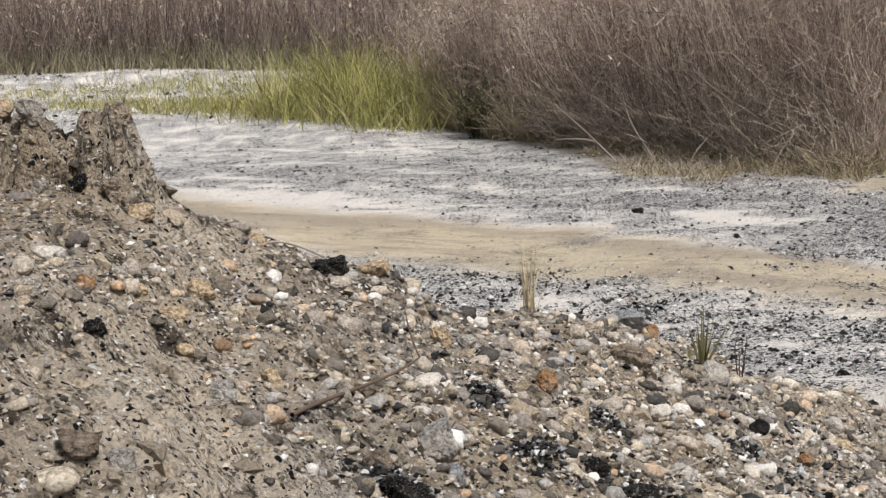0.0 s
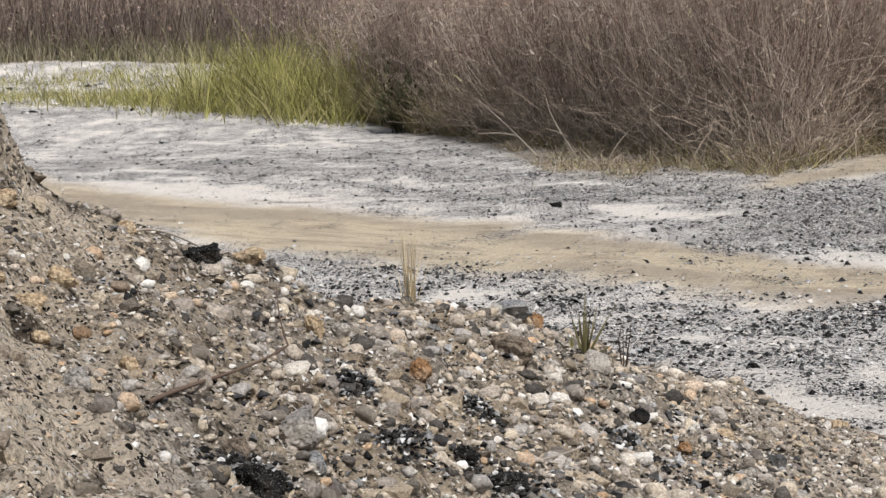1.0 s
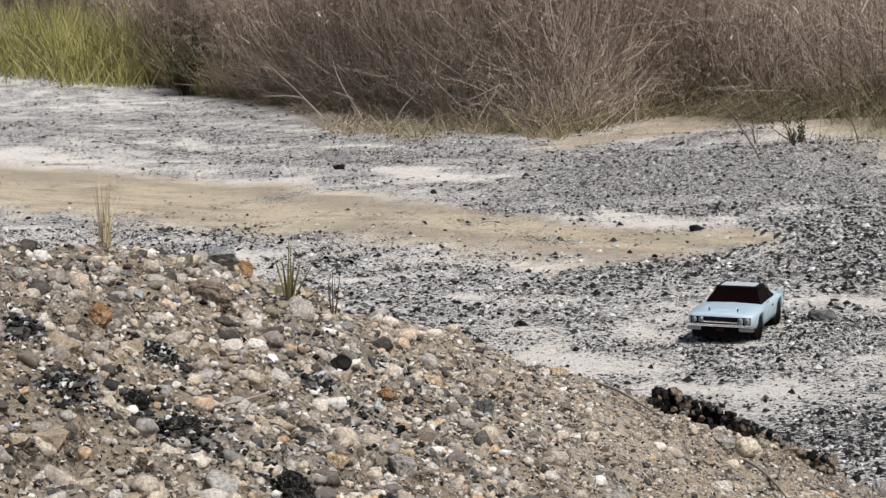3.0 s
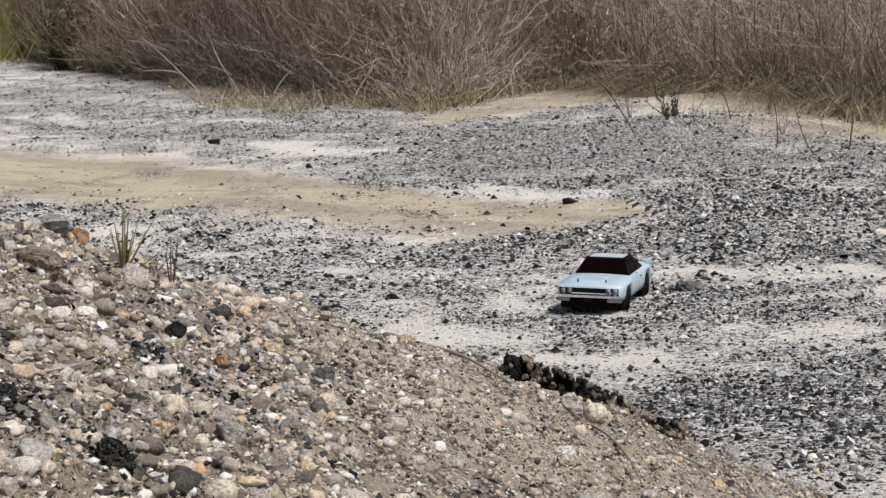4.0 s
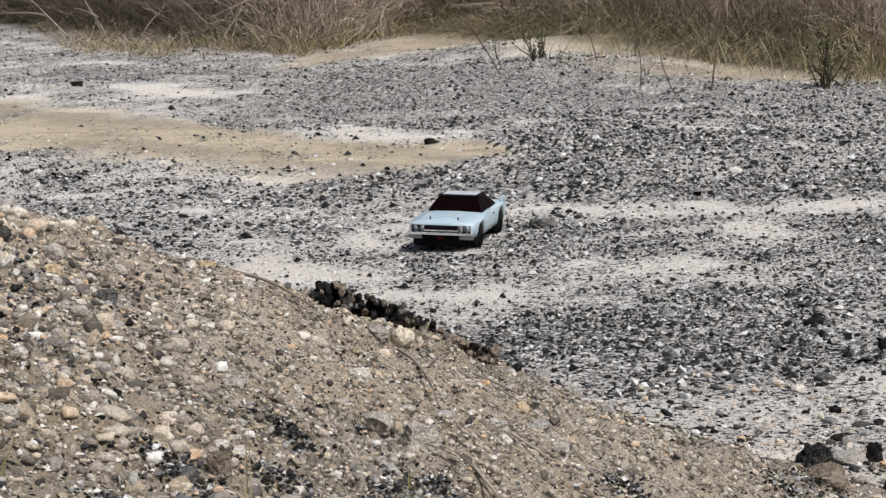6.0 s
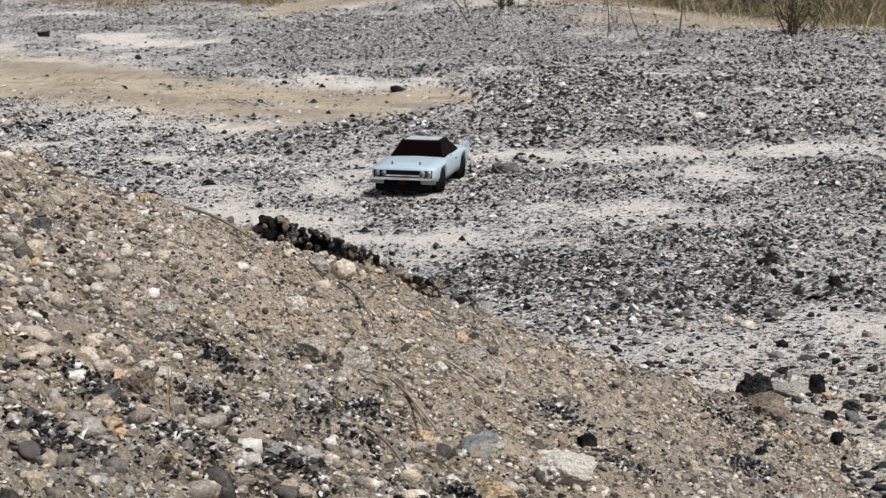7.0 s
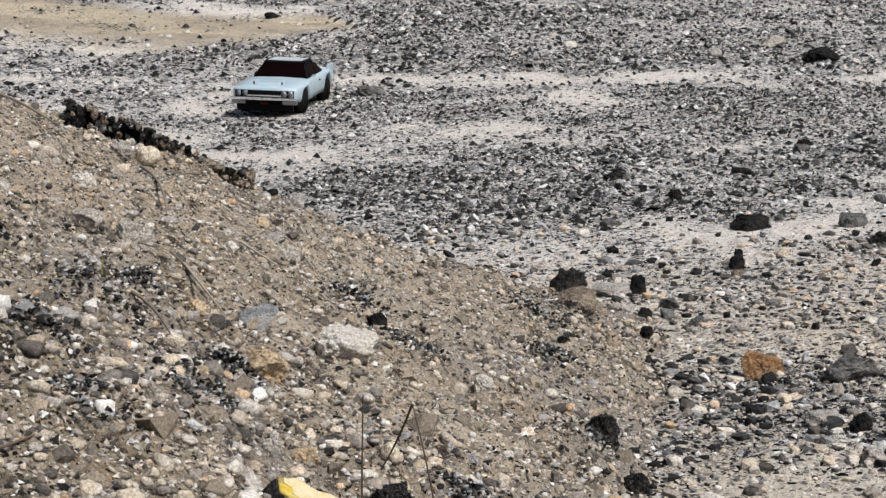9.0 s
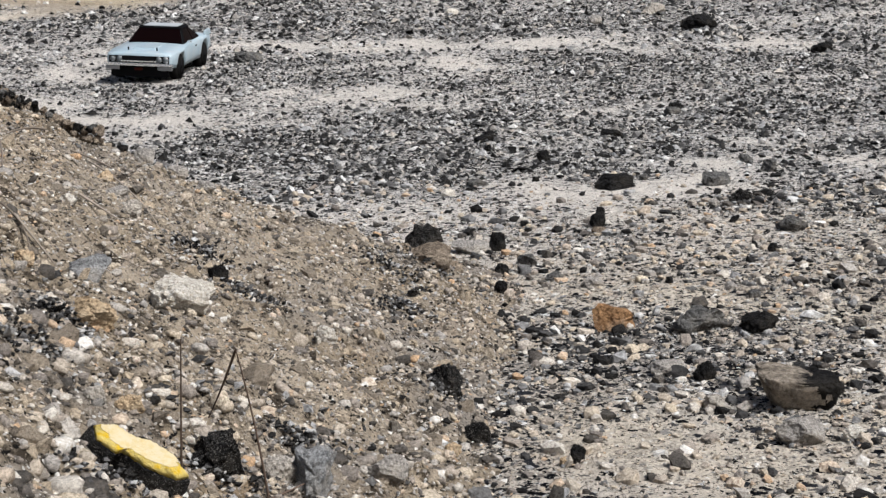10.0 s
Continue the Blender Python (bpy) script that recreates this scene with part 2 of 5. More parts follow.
# ---- materials ----
class Nodes:
    def __init__(self, name, rough=0.8, metal=0.0):
        self.m = bpy.data.materials.new(name)
        self.m.use_nodes = True
        self.t = self.m.node_tree
        self.b = self.t.nodes["Principled BSDF"]
        self.b.inputs["Roughness"].default_value = rough
        self.b.inputs["Metallic"].default_value = metal
        if rough >= 0.6:  # dusty, porous surfaces
            self.b.inputs["Specular IOR Level"].default_value = 0.04
        self.place = self.add("ShaderNodeTexCoord").outputs["Object"]

    def add(self, kind):
        return self.t.nodes.new(kind)

    def link(self, a, b):
        self.t.links.new(a, b)

    def noise(self, scale, detail=5.0, rough=0.6, where=None):
        n = self.add("ShaderNodeTexNoise")
        n.inputs["Scale"].default_value, n.inputs["Detail"].default_value, n.inputs["Roughness"].default_value = scale, detail, rough
        self.link(where or self.place, n.inputs["Vector"])
        return n.outputs["Fac"]

    def voronoi(self, scale, feature="F1", spread=1.0):
        n = self.add("ShaderNodeTexVoronoi")
        n.feature = feature
        n.inputs["Scale"].default_value, n.inputs["Randomness"].default_value = scale, spread
        self.link(self.place, n.inputs["Vector"])
        return n

    def ramp(self, value, stops, hard=False):
        n = self.add("ShaderNodeValToRGB")
        n.color_ramp.interpolation = "CONSTANT" if hard else "LINEAR"
        while len(n.color_ramp.elements) < len(stops):
            n.color_ramp.elements.new(1.0)
        for e, (p, c) in zip(n.color_ramp.elements, stops):
            e.position = p
            e.color = (*c, 1) if len(c) == 3 else c
        self.link(value, n.inputs["Fac"])
        return n.outputs["Color"]

    def mix(self, fac, a, b, how="MIX"):
        n = self.add("ShaderNodeMix")
        n.data_type, n.blend_type = "RGBA", how
        for slot, value in ((0, fac), (6, a), (7, b)):
            if isinstance(value, (int, float)):
                n.inputs[slot].default_value = value
            elif isinstance(value, tuple):
                n.inputs[slot].default_value = (*value, 1)
            else:
                self.link(value, n.inputs[slot])
        return n.outputs[2]

    def math(self, how, a, b):
        n = self.add("ShaderNodeMath")
        n.operation = how
        for slot, value in ((0, a), (1, b)):
            if isinstance(value, (int, float)):
                n.inputs[slot].default_value = value
            else:
                self.link(value, n.inputs[slot])
        return n.outputs[0]

    def attribute(self, name):
        n = self.add("ShaderNodeAttribute")
        n.attribute_name = name
        return n.outputs["Fac"]

    def island(self):
        return self.add("ShaderNodeNewGeometry").outputs["Random Per Island"]

    def each(self):
        return self.add("ShaderNodeObjectInfo").outputs["Random"]

    def grains(self, base, scale, amount):
        """Bedded grit: small stones of many tones with uneven outlines."""
        v = self.voronoi(scale)
        warp = self.add("ShaderNodeTexNoise")
        warp.inputs["Scale"].default_value, warp.inputs["Detail"].default_value = scale * 0.9, 2.0
        self.link(self.place, warp.inputs["Vector"])
        self.link(self.mix(2.2 / scale, self.place, warp.outputs["Color"], "ADD"), v.inputs["Vector"])
        sep = self.add("ShaderNodeSeparateColor")
        self.link(v.outputs["Color"], sep.inputs[0])
        tone = self.ramp(sep.outputs[1], [(0.0, (0.014, 0.013, 0.012)), (0.2, (0.09, 0.075, 0.06)), (0.38, (0.23, 0.19, 0.145)), (0.6, (0.34, 0.30, 0.25)), (0.8, (0.46, 0.42, 0.37)), (0.94, (0.66, 0.64, 0.60))], True)
        there = self.math("LESS_THAN", sep.outputs[0], amount)
        body = self.math("LESS_THAN", v.outputs["Distance"], self.math("ADD", 0.2, self.math("MULTIPLY", sep.outputs[2], 0.35)))
        return self.mix(self.math("MULTIPLY", there, body), base, tone), v

    def colour(self, value):
        if isinstance(value, tuple):
            self.b.inputs["Base Color"].default_value = (*value, 1)
        else:
            self.link(value, self.b.inputs["Base Color"])
        return self

    def bump(self, height, strength, distance):
        n = self.add("ShaderNodeBump")
        n.inputs["Strength"].default_value, n.inputs["Distance"].default_value = strength, distance
        self.link(height, n.inputs["Height"])
        self.link(n.outputs["Normal"], self.b.inputs["Normal"])
        return self


def ground_material():
    n = Nodes("sand_and_chippings", 0.92)
    fine = n.noise(60, 6, 0.7)
    wide = n.noise(1.3, 5, 0.6)
    pale = n.mix(n.ramp(n.attribute("dark"), [(0.08, (0, 0, 0)), (0.45, (1, 1, 1))]), n.mix(fine, (0.43, 0.39, 0.34), (0.82, 0.765, 0.69)), n.mix(fine, (0.33, 0.308, 0.28), (0.77, 0.73, 0.675)))
    tan = n.mix(fine, (0.43, 0.35, 0.235), (0.80, 0.68, 0.48))
    drawn = n.add("ShaderNodeMapping")
    drawn.vector_type = "TEXTURE"
    drawn.inputs["Rotation"].default_value, drawn.inputs["Scale"].default_value = (0, 0, radians(-40)), (3.2, 1, 1)
    n.link(n.place, drawn.inputs["Vector"])
    ripple = n.noise(3.4, 8, 0.72, drawn.outputs["Vector"])
    tan = n.mix(n.ramp(ripple, [(0.40, (1, 1, 1)), (0.52, (0, 0, 0))]), tan, n.mix(fine, (0.27, 0.21, 0.14), (0.54, 0.44, 0.31)))
    tan = n.mix(n.ramp(n.attribute("streak"), [(0.38, (0, 0, 0)), (0.62, (0.75, 0.75, 0.75))]), tan, n.mix(fine, (0.24, 0.19, 0.13), (0.52, 0.43, 0.325)))
    base = n.mix(n.attribute("tan"), pale, tan)
    base = n.mix(n.math("MULTIPLY", wide, 0.2), base, (0.42, 0.385, 0.34))
    base = n.mix(n.ramp(n.noise(240, 4, 0.7), [(0.58, (0, 0, 0)), (0.72, (0.7, 0.7, 0.7))]), base, (0.16, 0.14, 0.12))
    base, v = n.grains(base, 300.0, 0.45)
    # small chippings bedded in the sand, with broken outlines
    warp = n.add("ShaderNodeTexNoise")
    warp.inputs["Scale"].default_value, warp.inputs["Detail"].default_value = 130.0, 3.0
    n.link(n.place, warp.inputs["Vector"])
    moved = n.mix(0.022, n.place, warp.outputs["Color"], "ADD")
    for scale, strength in ((240.0, 0.75), (110.0, 0.9), (62.0, 0.75)):
        v = n.voronoi(scale)
        n.link(moved, v.inputs["Vector"])
        sep = n.add("ShaderNodeSeparateColor")
        n.link(v.outputs["Color"], sep.inputs[0])
        chip = n.ramp(sep.outputs[1], [(0.0, (0.006, 0.0065, 0.008)), (0.4, (0.025, 0.026, 0.03)), (0.62, (0.105, 0.10, 0.095)), (0.82, (0.28, 0.26, 0.235)), (0.94, (0.7, 0.69, 0.66))], True)
        there = n.math("LESS_THAN", sep.outputs[0], n.math("MULTIPLY", n.attribute("dark"), strength))
        body = n.math("LESS_THAN", v.outputs["Distance"], n.math("ADD", 0.3, n.math("MULTIPLY", sep.outputs[2], 0.35)))
        base = n.mix(n.math("MULTIPLY", there, body), base, chip)
    # brown litter, and the dark shade inside the growth painted with it
    base = n.mix(n.attribute("litter_and_shade"), base, n.mix(n.noise(9, 6, 0.7), (0.09, 0.07, 0.05), (0.34, 0.28, 0.20)))
    n.colour(base)
    relief = n.math("ADD", n.noise(45, 8, 0.75), n.math("MULTIPLY", n.noise(11, 6, 0.7), 4.0))
    relief = n.math("ADD", relief, n.math("MULTIPLY", n.math("MULTIPLY", ripple, n.attribute("tan")), 16.0))
    return n.bump(relief, 1.0, 0.011).m


def heap_material():
    n = Nodes("sandy_soil", 0.95)
    fine = n.noise(140, 6, 0.75)
    base = n.mix(fine, (0.095, 0.073, 0.050), (0.51, 0.42, 0.30))
    base = n.mix(n.ramp(n.noise(6.5, 3, 0.5), [(0.56, (0, 0, 0)), (0.72, (0.7, 0.7, 0.7))]), base, n.mix(fine, (0.16, 0.10, 0.055), (0.42, 0.30, 0.175)))
    base = n.mix(n.ramp(n.noise(4.5, 4, 0.6), [(0.45, (0, 0, 0)), (0.65, (0.75, 0.75, 0.75))]), base, n.mix(fine, (0.13, 0.12, 0.11), (0.42, 0.39, 0.355)))
    base = n.mix(n.attribute("sand"), base, n.mix(fine, (0.30, 0.245, 0.18), (0.63, 0.54, 0.42)))
    # shade of the gaps between stones, painted as random near-black patches
    base = n.mix(n.ramp(n.noise(34, 5, 0.7), [(0.38, (0.9, 0.9, 0.9)), (0.50, (0, 0, 0))]), base, (0.03, 0.023, 0.017))
    base, v = n.grains(base, 330.0, 0.5)
    base, v = n.grains(base, 210.0, 0.6)
    n.colour(base)
    return n.bump(n.math("ADD", n.noise(110, 7, 0.75), n.math("MULTIPLY", v.outputs["Distance"], -0.8)), 1.0, 0.008).m


def stone_material(name, stops, rough=0.8, per_object=False, grain=220.0, dust=0.3):
    n = Nodes(name, rough)
    base = n.ramp(n.each() if per_object else n.island(), stops)
    base = n.mix(n.math("MULTIPLY", n.noise(grain, 5, 0.7), dust), base, n.mix(n.noise(grain * 0.3, 4, 0.6), (0.08, 0.07, 0.06), (0.62, 0.57, 0.50)))
    base = n.mix(0.75, base, n.mix(n.ramp(n.noise(grain * 1.6, 5, 0.75), [(0.34, (0, 0, 0)), (0.64, (1, 1, 1))]), (0.18, 0.175, 0.165), (0.80, 0.80, 0.79)), "OVERLAY")
    dirt = n.ramp(n.noise(grain * 0.55, 6, 0.75), [(0.52, (0, 0, 0)), (0.64, (0.7, 0.7, 0.7))])
    base = n.mix(n.math("MULTIPLY", dirt, dust), base, n.mix(n.noise(grain * 2, 4, 0.7), (0.10, 0.08, 0.058), (0.40, 0.33, 0.24)))
    n.colour(base)
    return n.bump(n.noise(grain * 1.3, 6, 0.75), 1.0, 0.003).m


def rock_material(name, a, b, spots=None, rough=0.85, grain=70.0, dust=0.45):
    n = Nodes(name, rough)
    base = n.mix(n.ramp(n.noise(grain, 8, 0.75), [(0.3, (0, 0, 0)), (0.7, (1, 1, 1))]), a, b)
    # shade of small pits painted as darker spots, apart from the bump
    pits = n.ramp(n.noise(grain * 3.2, 5, 0.7), [(0.34, (0.75, 0.75, 0.75)), (0.46, (0, 0, 0))])
    base = n.mix(pits, base, tuple(c * 0.55 for c in a))
    base = n.mix(0.75, base, n.mix(n.ramp(n.noise(grain * 6, 5, 0.75), [(0.36, (0, 0, 0)), (0.62, (1, 1, 1))]), (0.20, 0.19, 0.18), (0.80, 0.80, 0.79)), "OVERLAY")
    if spots:
        v = n.voronoi(1500.0)
        sep = n.add("ShaderNodeSeparateColor")
        n.link(v.outputs["Color"], sep.inputs[0])
        base = n.mix(n.math("LESS_THAN", sep.outputs[0], 0.12), base, n.mix(sep.outputs[1], (0.06, 0.056, 0.05), spots))
    base = n.mix(n.math("MULTIPLY", n.ramp(n.noise(grain * 0.35, 4, 0.6), [(0.5, (0, 0, 0)), (0.7, (1, 1, 1))]), dust), base, (0.42, 0.36, 0.28))
    n.colour(base)
    return n.bump(n.math("ADD", n.noise(grain * 2.4, 7, 0.75), n.math("MULTIPLY", n.noise(grain * 0.8, 6, 0.7), 1.5)), 1.0, 0.006).m


def plant_material(name, stops, rough=0.75, per_object=False):
    n = Nodes(name, rough)
    base = n.ramp(n.each() if per_object else n.island(), stops)
    n.colour(n.mix(n.math("MULTIPLY", n.noise(14, 4, 0.6), 0.3), base, (0.20, 0.16, 0.12)))
    return n.m


GROUND = ground_material()
HEAP = heap_material()
PEBBLE = stone_material("mixed_pebble", [(0.0, (0.009, 0.008, 0.008)), (0.14, (0.055, 0.048, 0.044)), (0.22, (0.209, 0.182, 0.160)), (0.40, (0.42, 0.36, 0.295)), (0.56, (0.54, 0.455, 0.34)), (0.68, (0.31, 0.292, 0.274)), (0.82, (0.66, 0.60, 0.515)), (0.89, (0.48, 0.31, 0.17)), (0.93, (0.54, 0.49, 0.425)), (1.0, (0.86, 0.835, 0.78))])
PEBBLE_ONE = stone_material("single_pebble", [(0.0, (0.143, 0.132, 0.121)), (0.15, (0.242, 0.204, 0.182)), (0.4, (0.407, 0.352, 0.286)), (0.6, (0.484, 0.396, 0.281)), (0.75, (0.308, 0.292, 0.275)), (0.9, (0.605, 0.561, 0.495)), (1.0, (0.440, 0.275, 0.154))], 0.8, True)
CLUMP = stone_material("soil_clump", [(0.0, (0.03, 0.025, 0.02)), (0.25, (0.11, 0.085, 0.06)), (0.5, (0.25, 0.20, 0.14)), (0.75, (0.37, 0.295, 0.20)), (0.94, (0.40, 0.32, 0.22)), (1.0, (0.46, 0.385, 0.28))], 0.95, grain=300.0, dust=0.5)
CHIP = stone_material("dark_chipping", [(0.0, (0.004, 0.0041, 0.0045)), (0.35, (0.011, 0.0114, 0.0125)), (0.56, (0.049, 0.0485, 0.049)), (0.74, (0.145, 0.141, 0.137)), (0.87, (0.27, 0.27, 0.27)), (0.95, (0.42, 0.41, 0.395)), (1.0, (0.62, 0.61, 0.59))], 0.7, grain=120.0, dust=0.06)
PALE_STONE = stone_material("pale_chipping", [(0.0, (0.18, 0.17, 0.16)), (0.35, (0.32, 0.30, 0.275)), (0.6, (0.43, 0.385, 0.33)), (0.85, (0.52, 0.50, 0.47)), (1.0, (0.66, 0.645, 0.62))])
ROCK = {
    "grey": (rock_material("grey_rock", (0.20, 0.185, 0.17), (0.46, 0.43, 0.39)), "rough grey-brown rock lying on the gravel heap"),
    "pale": (rock_material("pale_rock", (0.26, 0.235, 0.205), (0.52, 0.48, 0.42)), "pale beige stone half sunk in gravel"),
    "white": (rock_material("whitish_rock", (0.46, 0.42, 0.36), (0.76, 0.715, 0.635)), "angular whitish stone lying on the gravel"),
    "cream": (rock_material("cream_rock", (0.42, 0.35, 0.26), (0.62, 0.55, 0.44), None, 0.75, 40.0), "smooth rounded cream-coloured stone on the gravel"),
    "tan": (rock_material("tan_rock", (0.36, 0.26, 0.16), (0.60, 0.47, 0.31)), "weathered tan sandstone piece on the gravel"),
    "orange": (rock_material("rusty_rock", (0.13, 0.07, 0.035), (0.44, 0.26, 0.13)), "rusty orange-brown stone on the gravel"),
    "brown": (rock_material("brown_rock", (0.07, 0.055, 0.042), (0.31, 0.25, 0.19)), "brown earthy rock sunk in the gravel heap"),
    "slate": (rock_material("bluish_rock", (0.12, 0.125, 0.13), (0.38, 0.38, 0.375)), "bluish grey stone sunk in the gravel heap"),
    "dark": (rock_material("dark_rock", (0.025, 0.025, 0.026), (0.20, 0.195, 0.185), None, 0.85, 70.0, 0.2), "dark grey stone on the gravel"),
    "black": (rock_material("tarry_rock", (0.003, 0.003, 0.0034), (0.024, 0.023, 0.022), None, 0.6, 70.0, 0.05), "black lump of broken asphalt on the gravel"),
    "clinker": (rock_material("crumbly_asphalt", (0.003, 0.003, 0.0034), (0.028, 0.027, 0.026), (0.20, 0.185, 0.165), 0.75, 70.0, 0.06), "crumbly black asphalt lump speckled with grey grit"),
    "clod": (rock_material("earth_clod", (0.13, 0.10, 0.075), (0.44, 0.36, 0.27), (0.30, 0.26, 0.21), 0.95), "crumbling clod of sandy earth on the heap's top"),
    "block": (rock_material("asphalt_block", (0.07, 0.058, 0.046), (0.36, 0.31, 0.25), None, 0.7, 30.0, 0.3), "large broken asphalt block, brown on one side"),
}
REED = plant_material("dead_stem", [(0.0, (0.074, 0.051, 0.042)), (0.3, (0.235, 0.171, 0.143)), (0.6, (0.40, 0.313, 0.26)), (0.85, (0.545, 0.45, 0.356)), (1.0, (0.575, 0.50, 0.39))])
RUST = plant_material("withered_leaf", [(0.0, (0.119, 0.073, 0.055)), (0.25, (0.290, 0.172, 0.119)), (0.5, (0.383, 0.297, 0.251)), (0.75, (0.502, 0.409, 0.350)), (0.9, (0.449, 0.396, 0.224)), (1.0, (0.686, 0.594, 0.502))])
TWIG = plant_material("bare_twig", [(0.0, (0.18, 0.14, 0.108)), (0.5, (0.34, 0.275, 0.215)), (1.0, (0.52, 0.435, 0.34))])
STRAW = plant_material("straw_blade", [(0.0, (0.10, 0.076, 0.042)), (0.4, (0.23, 0.18, 0.10)), (0.8, (0.36, 0.30, 0.18)), (1.0, (0.26, 0.26, 0.11))])
GREEN = plant_material("green_blade", [(0.0, (0.10, 0.095, 0.033)), (0.3, (0.215, 0.215, 0.06)), (0.6, (0.36, 0.345, 0.09)), (0.8, (0.42, 0.375, 0.155)), (1.0, (0.40, 0.345, 0.21))])
DULL = plant_material("far_stem", [(0.0, (0.05, 0.036, 0.034)), (0.4, (0.16, 0.118, 0.108)), (0.8, (0.29, 0.23, 0.20)), (1.0, (0.40, 0.335, 0.27))])
PALE = plant_material("bleached_branch", [(0.0, (0.25, 0.205, 0.16)), (1.0, (0.40, 0.345, 0.275))], 0.8, True)
SAGE = plant_material("greyish_blade", [(0.0, (0.09, 0.085, 0.05)), (0.5, (0.26, 0.24, 0.145)), (1.0, (0.46, 0.415, 0.30))])
OLIVE = plant_material("olive_blade", [(0.0, (0.05, 0.05, 0.02)), (0.6, (0.13, 0.12, 0.05)), (1.0, (0.26, 0.22, 0.11))])
LEAF = plant_material("dark_leaf", [(0.0, (0.02, 0.03, 0.012)), (0.6, (0.05, 0.065, 0.025)), (1.0, (0.11, 0.11, 0.05))])
PALE_STRAW = plant_material("bleached_straw", [(0.0, (0.36, 0.28, 0.15)), (0.5, (0.52, 0.42, 0.25)), (1.0, (0.64, 0.55, 0.36))], 0.75, True)
STICK = plant_material("weathered_stick", [(0.0, (0.10, 0.082, 0.066)), (1.0, (0.36, 0.31, 0.255))], 0.85, True)
WIRE = plant_material("dark_stalk", [(0.0, (0.035, 0.025, 0.02)), (1.0, (0.09, 0.06, 0.045))], 0.7, True)

# ---- ground: one sheet to the horizon ----
bearing = np.radians(np.r_[np.linspace(-180, -17, 24)[:-1], np.linspace(-17, 46, 290), np.linspace(46, 180, 20)[1:-1]])
radius = np.r_[0.02, np.geomspace(0.3, 15, 240), np.geomspace(15.2, 62, 80), np.geomspace(66, 4000, 26)]
R2, A2 = np.meshgrid(radius, bearing, indexing="ij")
GX, GY = R2 * np.sin(A2), R2 * np.cos(A2)
GZ = ground_height(GX, GY)
GZ = np.where((GY < 0.2), 0.19 + 0 * GZ, GZ)
m = len(bearing)
i = (np.arange(len(radius) - 1)[:, None] * m + np.arange(m)[None]).ravel()
j = (np.arange(len(radius) - 1)[:, None] * m + (np.arange(m)[None] + 1) % m).ravel()
me = mesh_from("ground", np.stack([GX, GY, GZ], -1).reshape(-1, 3), np.stack([i, i + m, j + m, j], -1), GROUND)
share(me, "tan", np.clip(sandy_track(GX, GY) + sand_bank(GX, GY) + 0.55 * np.clip((2.6 - GY) / 0.7, 0, 1) * (0.4 + fbm(GX, GY, 0.3, 69)), 0, 1))
share(me, "streak", track_streaks(GX, GY))
aside = np.clip(np.maximum(-18 - np.degrees(A2), np.degrees(A2) - 48) / 10, 0, 1)
share(me, "dark", dark_share(GX, GY) * (1 - aside) + 0.5 * aside)
ragged = 2.6 * (fbm(GX, GY, 0.7, 91) - 0.5)
litter_and_shade = 0.75 * np.clip((R2 - fringe_radius(np.degrees(A2)) + 0.3 + ragged) / 1.6, 0, 1) * np.clip(0.35 + 1.3 * fbm(GX, GY, 0.45, 93), 0, 1)
# full strength under the tall growth: its inner shade put into the colour
share(me, "litter_and_shade", np.maximum(litter_and_shade, np.clip((R2 - edge_radius(np.degrees(A2)) + 0.4 + 0.6 * ragged) / 0.8, 0, 1)) * (GY > 3) * (1 - 0.9 * sand_bank(GX, GY)))
tagged(new("ground", me), "pale sandy ground strewn with dark chippings", "ground", kind="structure")

# ---- gravel heap ----
hx = np.r_[np.linspace(-1.6, -0.5, 50)[:-1], np.linspace(-0.5, -0.1, 130)[:-1], np.linspace(-0.1, 1.75, 310)]
hy = np.r_[np.linspace(-0.1, 0.8, 45)[:-1], np.linspace(0.8, 1.2, 75)[:-1], np.linspace(1.2, 1.46, 85)[:-1], np.linspace(1.46, 2.4, 165), np.linspace(2.42, 3.1, 20)]
HX, HY = np.meshgrid(hx, hy)
i = (np.arange(len(hy) - 1)[:, None] * len(hx) + np.arange(len(hx) - 1)[None]).ravel()
quads = np.stack([i, i + 1, i + len(hx) + 1, i + len(hx)], -1)
HZ = heap_height(HX, HY)
keep = (HZ > ground_height(HX, HY) - 0.05).ravel()
quads = quads[keep[quads].any(1)]
heap = tagged(new("earth_mound", mesh_from("earth_mound", np.stack([HX, HY, HZ], -1).reshape(-1, 3), quads, HEAP)), "sloping heap of sandy soil and mixed gravel", "gravel heap")


share(heap.data, "sand", np.clip(1.2 * blob(HX, HY, -0.155, 1.0, 0.085, 0.16, 20) + blob(HX, HY, -0.19, 1.33, 0.06, 0.12, 20) + 0.8 * blob(HX, HY, 0.62, 1.85, 0.22, 0.28, -20) + 0.9 * blob(HX, HY, 1.0, 1.42, 0.12, 0.08, -20) + 0.7 * blob(HX, HY, 1.1, 1.85, 0.25, 0.18, -30) + 0.6 * blob(HX, HY, 0.9, 1.55, 0.12, 0.06, -30), 0, 1))


